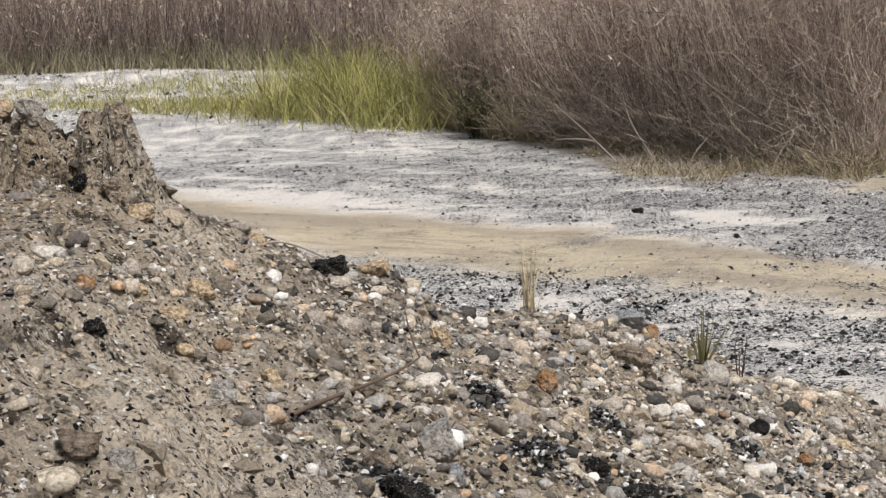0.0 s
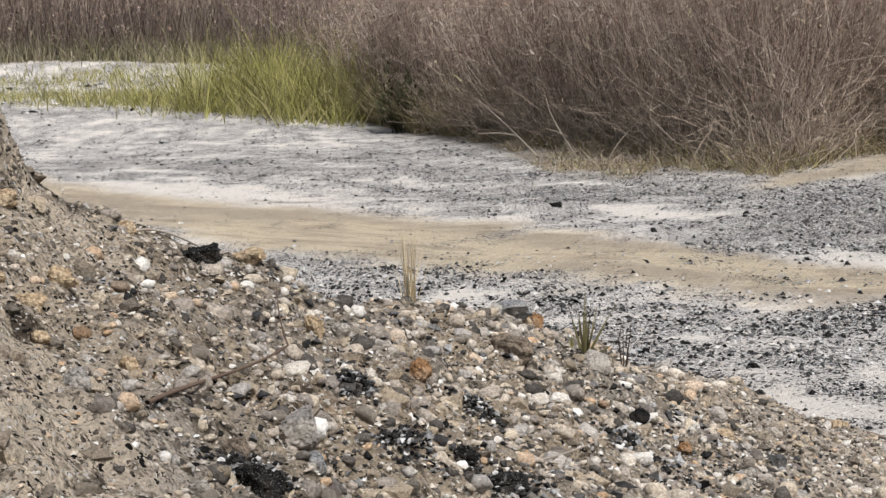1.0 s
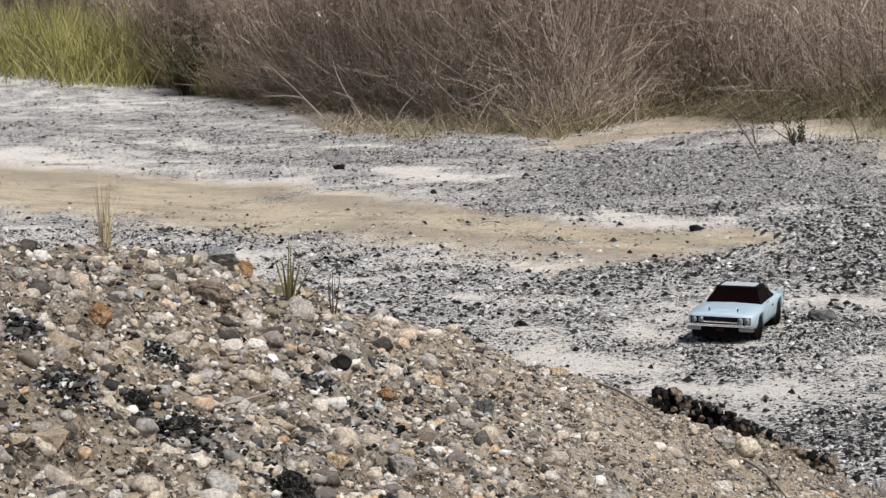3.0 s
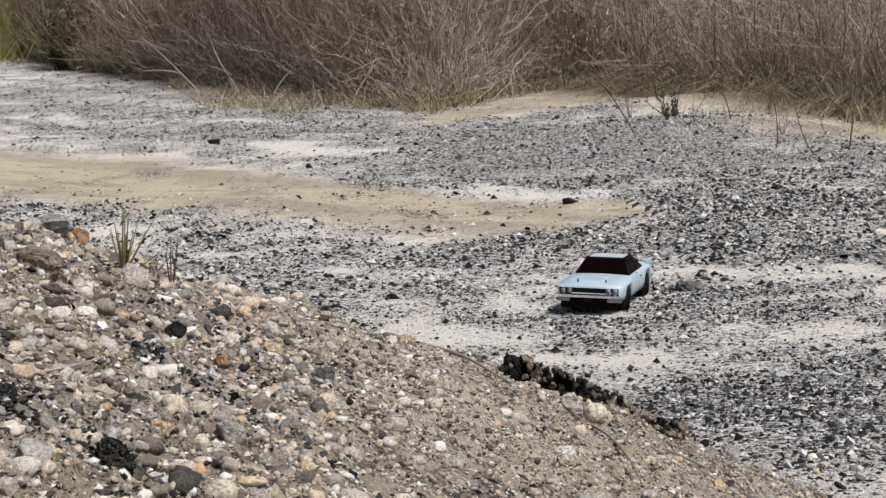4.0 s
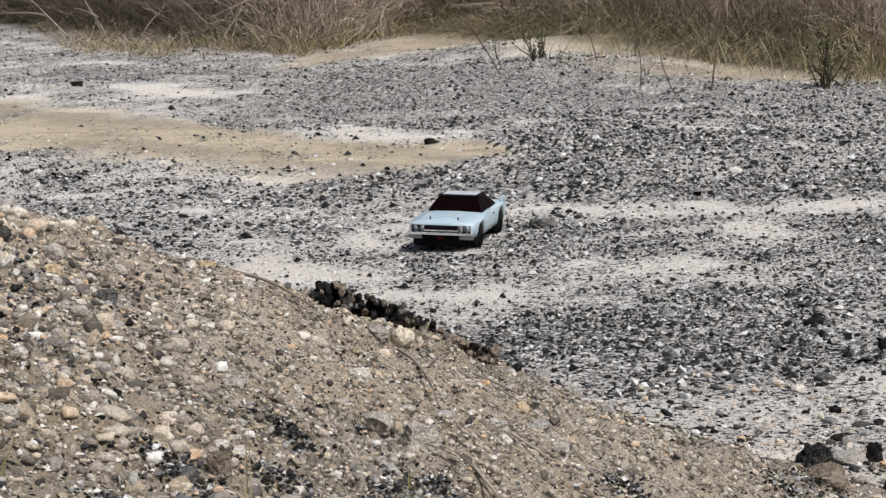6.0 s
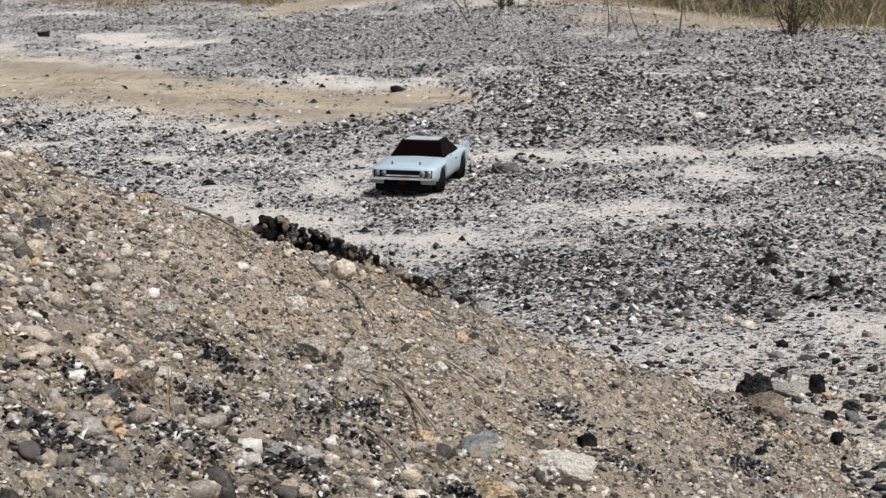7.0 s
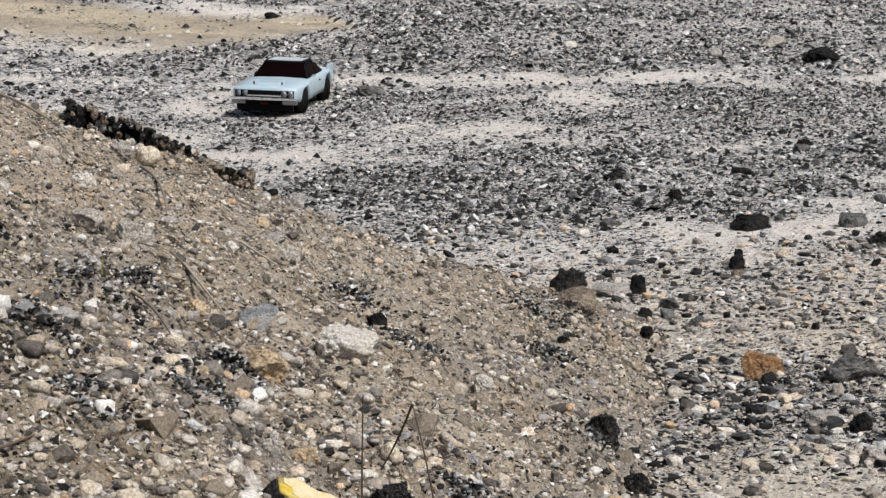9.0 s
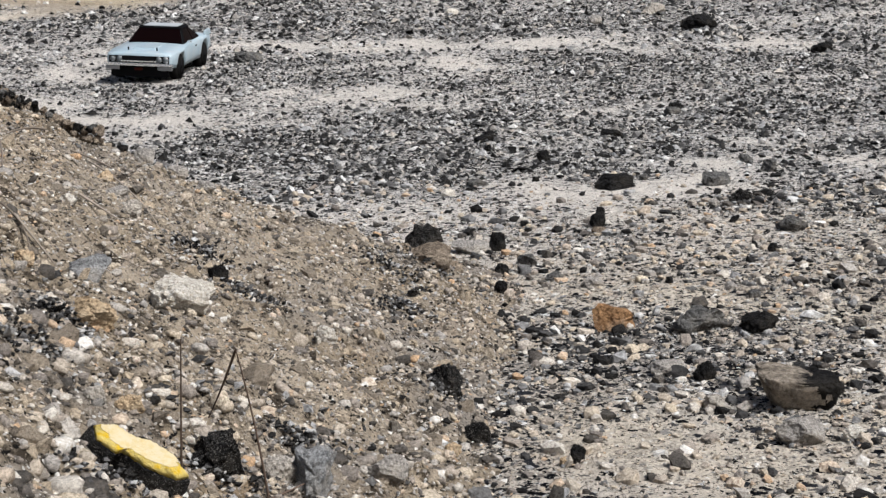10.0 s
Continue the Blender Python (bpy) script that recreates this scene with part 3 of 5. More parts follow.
def heap_points(n, biggest, sparse=1.0):
    x, y = rng.uniform(-0.5, 1.7, n), rng.uniform(0.75, 2.45, n)
    keep = (y < crest(x) + 0.03) & (heap_height(x, y) > ground_height(x, y) - 0.01)
    # the sandy slope and the soil hollow carry fewer stones
    thin = 1.0 * blob(x, y, -0.155, 1.0, 0.075, 0.14, 20) + 0.5 * blob(x, y, 0.62, 1.85, 0.2, 0.26, -20) + 0.5 * blob(x, y, 1.1, 1.85, 0.22, 0.16, -30) + 0.5 * blob(x, y, 1.0, 1.45, 0.1, 0.07, -20) + 0.65 * blob(x, y, -0.26, 1.36, 0.12, 0.1) + 0.2 * np.clip((x - 0.35) / 0.25, 0, 1) * np.clip((y - 1.25) / 0.2, 0, 1) + 0.35 * np.clip((-0.08 - x) / 0.1, 0, 1) + 0.5 * (x < -0.2) * (y > 1.27)
    keep &= rng.uniform(0, 1, n) > sparse * thin + 0.5 * (fbm(x, y, 0.15, 101) - 0.45)
    x, y = x[keep], y[keep]
    s = np.clip(rng.lognormal(math.log(0.0078), 0.45, len(x)), 0.004, biggest)
    return x, y, s * (1 - 0.2 * np.clip((y - 1.9) / 0.5, 0, 1)) * (1 - 0.28 * np.clip((x - 0.4) / 0.2, 0, 1) * np.clip((y - 1.35) / 0.2, 0, 1)) * (1 - 0.2 * np.clip((0.1 - x) / 0.2, 0, 1))


x, y, s = heap_points(70000, 0.009, 0.3)
ob = scatter("grit", x, y, s * 0.75, heap_height, PEBBLE, -1, 0.6, 0.5, 0.5)
tagged(ob, "fine mixed grit and small pebbles", kind="stuff").parent = heap
x, y, s = heap_points(9000, 0.026, 0.0)
ob = scatter("soil_clumps", x, y, s * 1.25, heap_height, CLUMP, 1, 1.0, 0.2, 0.75)
tagged(ob, "crumbling clumps of sandy soil and bedded grit", kind="stuff").parent = heap
x, y, s = heap_points(21000, 0.022)
s = np.maximum(s * 1.08, 0.0062)
big = s > 0.0125
few = scatter("pebble_gravel", x[~big], y[~big], s[~big], heap_height, PEBBLE, 1, 0.35, 0.5, 0.4)
tagged(few, "small rounded cream and grey pebbles on the heap", kind="stuff").parent = heap
x, y, s = x[big], y[big], s[big]
ob = scatter("pebble_gravel", x, y, s, heap_height, PEBBLE, 2, 0.3, 0.5, 0.5)
tagged(ob, "loose beige and grey pebbles on the heap", kind="stuff").parent = heap
x, y, s = heap_points(34000, 0.02)
keep = fbm(x, y, 0.13, 111) + 0.25 * (fbm(x, y, 0.04, 113) - 0.5) + 0.2 * (rng.uniform(0, 1, len(x)) - 0.5) > 0.53
x, y, s = x[keep], y[keep], s[keep] * 0.72
# heaped crumbs round the rotten lumps of asphalt
CRUMBLED = ((0.858, 1.20, 0.036), (0.755, 1.115, 0.03), (0.14, 1.275, 0.032), (0.215, 1.262, 0.022), (0.07, 1.24, 0.02), (-0.035, 1.085, 0.018), (1.19, 1.50, 0.03), (1.03, 1.62, 0.03), (0.66, 1.42, 0.03), (0.72, 1.50, 0.025), (0.45, 1.30, 0.03), (0.40, 1.20, 0.025), (1.0, 1.72, 0.03), (1.40, 2.02, 0.04), (0.60, 1.30, 0.025), (0.55, 1.37, 0.03), (0.62, 1.21, 0.028), (0.74, 1.32, 0.03), (0.52, 1.25, 0.028), (0.58, 1.50, 0.025), (0.78, 1.38, 0.025), (1.25, 1.75, 0.03), (1.32, 1.92, 0.03), (0.97, 1.30, 0.022), (0.13, 1.43, 0.02), (0.03, 1.33, 0.018), (0.27, 1.55, 0.02))
for cx, cy, r in CRUMBLED:
    q = rng.normal(0, r * 0.6, (170, 2))
    x, y, s = np.r_[x, cx + 1.3 * q[:, 0]], np.r_[y, cy + q[:, 1]], np.r_[s, rng.uniform(0.003, 0.008, 170)]


def crumb_height(px, py):
    return heap_height(px, py) + sum(0.014 * blob(px, py, cx, cy, r, 0.8 * r) for cx, cy, r in CRUMBLED) * hash2(np.floor(px * 4000), np.floor(py * 4000), 5)


ob = scatter("asphalt_grit", x, y, s, crumb_height, CHIP, 0, 0.8)
tagged(ob, "black and grey asphalt crumbs among the pebbles", kind="stuff").parent = heap

# pebbles that can be told apart, on shared meshes
shapes = []
for k in range(12):
    base, faces = ico(2)
    v = np.sign(base) * np.abs(base) ** rng.uniform(0.65, 1.0) * (1 + rng.normal(0, 0.11, (len(base), 1))) * (rng.uniform(0.85, 1.2), rng.uniform(0.7, 0.95), rng.uniform(0.45, 0.75))
    shapes.append(mesh_from("pebble", v, faces, PEBBLE_ONE))
x, y, s = heap_points(520, 0.03)
for k in range(min(300, len(x))):
    ob = new("pebble", shapes[k % 12])
    size = rng.uniform(0.011, 0.019) * (1 - 0.3 * np.clip((x[k] - 0.4) / 0.2, 0, 1))
    ob.matrix_world = pose(x[k], y[k], float(heap_height(x[k], y[k])) + 0.12 * size, *rng.normal(0, 18, 2), rng.uniform(0, 360)) @ Matrix.Scale(size / 2, 4)
    ob.parent = heap


# ---- chippings on the ground, thinning out with distance ----
def ground_points(n, near, far, least, most, dark):
    a, r = rng.uniform(-16, 62 if far < 4 else 46, n), np.sqrt(rng.uniform(near**2, far**2, n))
    x, y = 0.25 + r * np.sin(np.radians(a)), r * np.cos(np.radians(a))
    d = dark_share(x, y)
    chance = np.maximum(d**1.2 * 1.2, 0.03) if dark else 0.16 + 0.3 * d - 0.1 * sandy_track(x, y) + 1.2 * np.clip((3.2 - r) / 0.9, 0, 1)
    keep = (rng.uniform(0, 1, n) < chance) & (heap_height(x, y) < ground_height(x, y) + 0.03 * rng.uniform(0, 1, n) ** 2) & (r < edge_radius(a) + 0.5)
    x, y = x[keep], y[keep]
    return x, y, np.clip(rng.lognormal(math.log(least * 1.35), 0.42, len(x)), least, most)


for near, far, count, least, most, level in ((1.2, 3.4, 12000, 0.007, 0.024, 1), (1.2, 3.4, 54000, 0.0034, 0.008, -1), (3.4, 6.0, 62000, 0.0072, 0.034, -1), (6.0, 10.0, 52000, 0.0115, 0.042, -1), (10.0, 19.0, 44000, 0.0125, 0.05, -1), (19.0, 36.0, 14000, 0.022, 0.07, -1), (36.0, 52.0, 4000, 0.06, 0.16, -1)):
    x, y, s = ground_points(count, near, far, least, most, True)
    tagged(scatter("asphalt_chippings", x, y, s, top_height, CHIP, level, 0.75, 0.7), "dark grey and black angular chippings strewn on sand", "gravel", kind="stuff")
    x, y, s = ground_points(int(count * (0.8 if far < 4 else 0.4)), near, far, least, most, False)
    tagged(scatter("pale_gravel", x, y, s, top_height, PEBBLE if far < 4 else PALE_STONE, level, 0.55, 0.7), "pale grey and beige pebbles strewn on sand", "gravel", kind="stuff")


# ---- single rocks ----
def rock(x, y, width, height, kind, lift=0.0, name="rock", dip=0.0):
    base, faces = ico(4 if width > 0.015 else 3)
    seed = int(abs(x * 7919 + y * 104729) * 10) % 9973
    pick = np.random.default_rng(seed)
    v = np.sign(base) * np.abs(base) ** (0.9 if kind == "cream" else 0.74)
    rounded = kind == "cream"
    for _ in range(3 if rounded else 8):  # broken faces
        axis = pick.normal(0, 1, 3) * (1, 1, 0.6)
        axis /= np.linalg.norm(axis)
        cut = pick.uniform(0.6, 0.85) if rounded else pick.uniform(0.55, 1.0)
        over = np.maximum(v @ axis - cut, 0)
        v = v - over[:, None] * axis * (0.5 if rounded else 1.0)
    p = v * 1.7 + seed % 31
    rough = {"clinker": 0.42, "black": 0.3, "cream": 0.03, "clod": 0.5}.get(kind, 0.25)
    v = v * (1 + rough * (fbm(p[:, 0] + p[:, 2] * 0.7, p[:, 1] - p[:, 2] * 0.9, 0.9, seed, 5) - 0.5)[:, None] * 2)
    v = v * (1 + (0.5 if kind == "clinker" else 0.4) * rough * (fbm(p[:, 0] - p[:, 2] * 0.8, p[:, 1] + p[:, 2] * 1.1, 0.22, seed + 9, 2) - 0.5)[:, None] * 2)
    tall = max(height * 0.9, width * 0.3)
    v = v * (width / 2 / np.abs(v[:, 0]).max(), width * pick.uniform(0.32, 0.42) / np.abs(v[:, 1]).max(), tall * 0.62 / np.abs(v[:, 2]).max())
    ob = new(name, mesh_from(name, v, faces, ROCK[kind][0], rounded))
    ob.matrix_world = pose(x, y, float(top_height(np.array(x), np.array(y))) + tall * 0.27 + lift, pick.normal(0, 7), pick.normal(0, 7) + dip, pick.uniform(-25, 25))
    return tagged(ob, ROCK[kind][1], "rock", "loose rocks")


def asphalt_block():
    """A boat-shaped broken block: flat top, undercut foot, tar on one end."""
    base, faces = ico(5)
    v = np.sign(base) * np.abs(base) ** 0.5
    v[:, 2] = np.minimum(v[:, 2], 0.72)
    up = (v[:, 2] / 0.72 + 1) / 2
    v[:, 0] = v[:, 0] * (0.66 + 0.34 * up) + 0.16 * (1 - up)
    v[:, 1] = v[:, 1] * (0.75 + 0.25 * up)
    rough = fbm(v[:, 0] * 1.3 + v[:, 2], v[:, 1] * 1.3 - v[:, 2] * 0.8, 0.7, 301, 5) - 0.5
    fine = fbm(v[:, 0] * 5 + v[:, 2] * 4, v[:, 1] * 5 - v[:, 2] * 3, 0.75, 305, 4) - 0.5
    v = v * (1 + 0.34 * rough + (0.12 + 0.14 * (v[:, 0] > 0.4)) * fine)[:, None] * (0.046, 0.03, 0.0235)
    block = new("asphalt_block")
    block.matrix_world = pose(1.538, 1.365, float(ground_height(np.array(1.538), np.array(1.365))) + 0.019, 4, 3, -24)
    tagged(block, "large broken asphalt block with a black tarry end", "asphalt block")
    centre = v[faces].mean(1)
    tarry = centre[:, 0] / 0.047 + 0.8 * (fbm(centre[:, 0] * 40 + centre[:, 1] * 30, centre[:, 2] * 40 - centre[:, 1] * 20, 0.6, 303, 4) - 0.5) + 0.35 * (centre[:, 2] > 0.0145) > 0.42
    for name, pick, kind, label in (("stone", ~tarry, "block", "grey-brown broken face"), ("tar_layer", tarry, "black", "black tarry end and top")):
        used, index = np.unique(faces[pick], return_inverse=True)
        ob = new(name, mesh_from(name, v[used], index.reshape(-1, 3), ROCK[kind][0], True))
        ob.parent = block
        tagged(ob, label)
    return block


asphalt_block()
rock(1.603, 2.288, 0.065, 0.014, "grey")
rock(1.643, 2.278, 0.030, 0.037, "black")
rock(1.541, 1.742, 0.066, 0.036, "orange")
rock(1.622, 1.681, 0.077, 0.037, "dark")
rock(1.680, 1.640, 0.062, 0.028, "black")
rock(1.197, 1.499, 0.046, 0.037, "clinker")
rock(0.867, 1.206, 0.052, 0.046, "clinker")
rock(0.897, 1.309, 0.018, 0.016, "cream")
rock(0.925, 1.522, 0.070, 0.046, "white", 0.0, "rock", 24)
rock(0.810, 1.408, 0.050, 0.028, "tan", 0.004, "rock", 28)
rock(0.834, 1.524, 0.054, 0.032, "slate")
rock(1.412, 2.03, 0.075, 0.045, "brown", -0.012)
rock(1.420, 2.07, 0.06, 0.05, "clinker", 0.002)
rock(1.385, 2.05, 0.045, 0.035, "clod", -0.006)
rock(1.455, 2.04, 0.04, 0.03, "clod", -0.006)
rock(4.147, 5.634, 0.148, 0.072, "black")
rock(2.109, 2.729, 0.054, 0.024, "black")
rock(2.095, 2.152, 0.048, 0.031, "dark")
rock(2.252, 2.608, 0.059, 0.032, "dark")
rock(4.031, 4.707, 0.078, 0.051, "black")
rock(1.243, 1.317, 0.014, 0.013, "tan")
rock(1.143, 1.358, 0.023, 0.015, "tan")
rock(1.523, 1.246, 0.025, 0.015, "white")
rock(1.474, 1.261, 0.055, 0.030, "grey")
rock(0.950, 1.222, 0.050, 0.046, "slate")
rock(1.036, 1.264, 0.041, 0.025, "grey")
rock(0.925, 1.232, 0.033, 0.029, "pale")
rock(1.195, 1.420, 0.034, 0.026, "clinker")
rock(1.487, 1.532, 0.048, 0.019, "grey")
rock(1.511, 1.494, 0.026, 0.026, "black")
rock(1.464, 1.400, 0.033, 0.017, "pale")
rock(1.257, 1.322, 0.019, 0.022, "black")
rock(1.088, 1.557, 0.026, 0.024, "white")
rock(0.998, 1.644, 0.025, 0.024, "black")
rock(0.777, 1.255, 0.023, 0.016, "pale")
rock(0.805, 1.252, 0.026, 0.019, "tan")
rock(1.865, 2.363, 0.028, 0.032, "black")
rock(1.488, 1.959, 0.023, 0.023, "black")
rock(0.735, 1.624, 0.052, 0.030, "pale", 0.003)
rock(0.690, 1.609, 0.034, 0.022, "pale", 0.003)
rock(0.846, 2.075, 0.031, 0.024, "cream", 0.004)
rock(0.806, 2.05, 0.040, 0.022, "grey", 0.002)
rock(0.864, 1.732, 0.017, 0.017, "white")
rock(1.092, 2.132, 0.040, 0.026, "grey")
rock(1.108, 2.049, 0.030, 0.021, "grey")
rock(0.549, 1.582, 0.026, 0.017, "pale")
rock(0.718, 1.781, 0.032, 0.021, "white")
rock(0.490, 1.324, 0.025, 0.025, "brown")
rock(0.455, 1.293, 0.031, 0.016, "dark")
rock(0.940, 1.770, 0.025, 0.017, "pale")
rock(0.944, 1.849, 0.030, 0.016, "grey")
rock(0.947, 1.917, 0.024, 0.018, "tan")
rock(0.563, 1.280, 0.022, 0.013, "white")
rock(0.453, 1.242, 0.019, 0.010, "tan")
rock(0.769, 1.483, 0.021, 0.017, "tan")
rock(0.397, 1.749, 0.027, 0.016, "tan")
rock(0.334, 1.619, 0.016, 0.013, "orange")
rock(0.351, 1.650, 0.017, 0.015, "white")
rock(0.398, 1.625, 0.018, 0.014, "pale")
rock(0.261, 1.354, 0.026, 0.018, "tan")
rock(0.293, 1.642, 0.027, 0.019, "black")
rock(0.297, 1.265, 0.027, 0.019, "cream")
rock(0.329, 1.284, 0.021, 0.015, "pale")
rock(0.258, 1.689, 0.036, 0.028, "pale")
rock(1.054, 2.137, 0.035, 0.032, "grey")
rock(0.435, 1.739, 0.025, 0.017, "white")
rock(0.447, 1.729, 0.030, 0.023, "dark")
rock(0.383, 1.577, 0.011, 0.015, "pale")
rock(0.599, 2.053, 0.028, 0.012, "tan")
rock(0.200, 1.799, 0.022, 0.016, "tan")
rock(0.318, 1.390, 0.027, 0.023, "grey")
rock(0.221, 1.256, 0.037, 0.029, "clinker")
rock(0.173, 1.634, 0.046, 0.028, "brown")
rock(0.186, 1.792, 0.046, 0.025, "slate")
rock(0.213, 1.834, 0.024, 0.018, "orange")
rock(0.082, 1.421, 0.021, 0.020, "orange")
rock(-0.006, 1.177, 0.036, 0.030, "grey")
rock(-0.045, 1.101, 0.021, 0.019, "brown")
rock(-0.095, 1.441, 0.044, 0.024, "clinker")
rock(-0.059, 1.487, 0.028, 0.014, "tan")
rock(-0.004, 1.428, 0.017, 0.021, "tan")
rock(0.112, 1.711, 0.022, 0.014, "slate")
rock(0.017, 1.452, 0.017, 0.011, "pale")
rock(-0.151, 1.406, 0.016, 0.014, "tan")
rock(-0.171, 1.214, 0.020, 0.014, "tan")
rock(-0.184, 1.170, 0.023, 0.014, "tan")
rock(-0.026, 1.072, 0.032, 0.029, "clinker")
rock(0.003, 1.136, 0.015, 0.017, "slate")
rock(-0.060, 1.024, 0.020, 0.012, "pale")
rock(0.111, 1.292, 0.021, 0.017, "clinker")
rock(0.133, 1.278, 0.055, 0.019, "clinker")
rock(-0.115, 1.138, 0.017, 0.014, "tan")
rock(-0.140, 1.087, 0.022, 0.016, "grey")
rock(-0.169, 1.125, 0.013, 0.010, "tan")
rock(-0.202, 0.882, 0.028, 0.011, "cream")
rock(-0.220, 1.180, 0.014, 0.010, "pale")
rock(-0.206, 1.170, 0.018, 0.010, "tan")
rock(-0.167, 1.216, 0.016, 0.012, "tan")
rock(-0.255, 1.064, 0.021, 0.011, "pale")
rock(-0.233, 1.129, 0.015, 0.011, "orange")
rock(-0.193, 0.912, 0.028, 0.019, "brown")
rock(-0.174, 0.926, 0.019, 0.016, "grey")
rock(-0.212, 1.047, 0.018, 0.012, "clinker")


rock(2.088, 2.692, 0.084, 0.030, "black")
rock(2.145, 3.081, 0.035, 0.030, "black")
rock(2.171, 2.406, 0.046, 0.030, "clinker")
rock(2.058, 2.255, 0.019, 0.017, "black")
rock(1.967, 2.019, 0.020, 0.017, "black")
rock(2.119, 3.301, 0.020, 0.020, "black")
rock(1.890, 2.872, 0.043, 0.019, "dark")
rock(1.910, 2.434, 0.017, 0.025, "black")
rock(2.186, 3.454, 0.057, 0.018, "black")
rock(2.435, 3.316, 0.059, 0.018, "black")
rock(2.003, 2.851, 0.017, 0.013, "black")
rock(1.558, 2.095, 0.024, 0.019, "black")
rock(1.628, 2.150, 0.037, 0.023, "dark")
rock(1.629, 1.960, 0.033, 0.019, "grey")
rock(1.825, 2.172, 0.026, 0.016, "grey")
rock(2.115, 2.404, 0.024, 0.016, "grey")
rock(2.466, 2.827, 0.035, 0.018, "dark")
rock(2.777, 3.607, 0.043, 0.023, "dark")
rock(1.834, 2.301, 0.027, 0.015, "brown")
rock(1.741, 1.968, 0.021, 0.013, "dark")
rock(1.725, 1.913, 0.014, 0.011, "black")
rock(1.773, 1.784, 0.018, 0.014, "dark")
rock(1.295, 1.806, 0.018, 0.012, "clinker")
rock(1.615, 2.037, 0.032, 0.013, "dark")
rock(2.172, 2.730, 0.019, 0.015, "dark")
rock(1.438, 12.915, 0.10, 0.05, "black")
rock(2.737, 8.322, 0.075, 0.04, "black")
rock(1.325, 7.168, 0.045, 0.02, "black")
rock(1.383, 6.045, 0.05, 0.025, "black")
rock(2.359, 5.645, 0.12, 0.03, "dark")
rock(3.571, 6.643, 0.06, 0.035, "white")
rock(3.327, 6.900, 0.05, 0.03, "dark")
rock(2.780, 10.815, 0.06, 0.035, "dark")
rock(3.209, 8.839, 0.06, 0.03, "grey")
rock(2.231, 3.514, 0.035, 0.016, "black")
rock(2.835, 3.679, 0.05, 0.02, "black")
rock(2.439, 2.704, 0.05, 0.03, "dark")
rock(4.288, 6.205, 0.10, 0.06, "pale")
rock(3.903, 6.024, 0.07, 0.05, "grey")
rock(-0.286, 1.338, 0.034, 0.03, "clinker", -0.008)
rock(-0.250, 1.345, 0.026, 0.024, "clod", -0.004)
rock(-0.338, 1.345, 0.022, 0.016, "tan")
rock(-0.312, 1.338, 0.026, 0.014, "pale")
rock(-0.268, 1.287, 0.018, 0.02, "clinker")
rock(-0.292, 1.275, 0.016, 0.012, "pale")
rock(-0.244, 1.29, 0.026, 0.022, "clod")
rock(-0.225, 1.30, 0.022, 0.014, "tan")
rock(-0.302, 1.305, 0.014, 0.014, "pale")


# ---- broken asphalt crust along the edge of the heap ----
def crust_strip(name, x0, x1, top, foot, depth, material, owner, label, seed, jag):
    """A broken strip of crust standing along the crest: ragged top, pitted face, real thickness."""
    n, levels = 130, 9
    pick = np.random.default_rng(seed)
    xs = np.linspace(x0, x1, n)
    tall = np.interp(xs, *top) - np.interp(xs, *foot)
    ragged = fbm(xs, 0 * xs, 0.022, seed, 4) + 0.5 * (hash2(np.floor(xs * 90), 0 * xs, seed) - 0.5)
    low, high = np.interp(xs, *foot) - 0.012, np.interp(xs, *foot) + tall * (1.06 + jag * (ragged - 0.55))
    taper = np.clip(np.minimum(xs - x0, x1 - xs) / 0.02, 0.15, 1)
    high = low + (high - low) * taper * 0.8
    rows = []
    for k in range(levels):  # up the face, then over the top and down the back
        u = k / (levels - 3) if k < levels - 2 else (0.97 if k == levels - 2 else 0.2)
        back = 0.0 if k < levels - 2 else depth
        zz = low + (high - low) * u
        pits = 0.022 * (fbm(xs, zz * 1.4, 0.018, seed + 3, 3) - 0.5) - 0.006 * u
        yy = crest(xs) - 0.012 + back + (pits if not back else 0) + pick.normal(0, 0.0012, n)
        rows.append(np.stack([xs + pick.normal(0, 0.001, n), yy, zz], -1))
    v = np.concatenate(rows)
    i = (np.arange(levels - 1)[:, None] * n + np.arange(n - 1)[None]).ravel()
    ob = new(name, mesh_from(name, v, np.stack([i, i + 1, i + n + 1, i + n], -1), material, False))
    ob.parent = owner
    return tagged(ob, label)


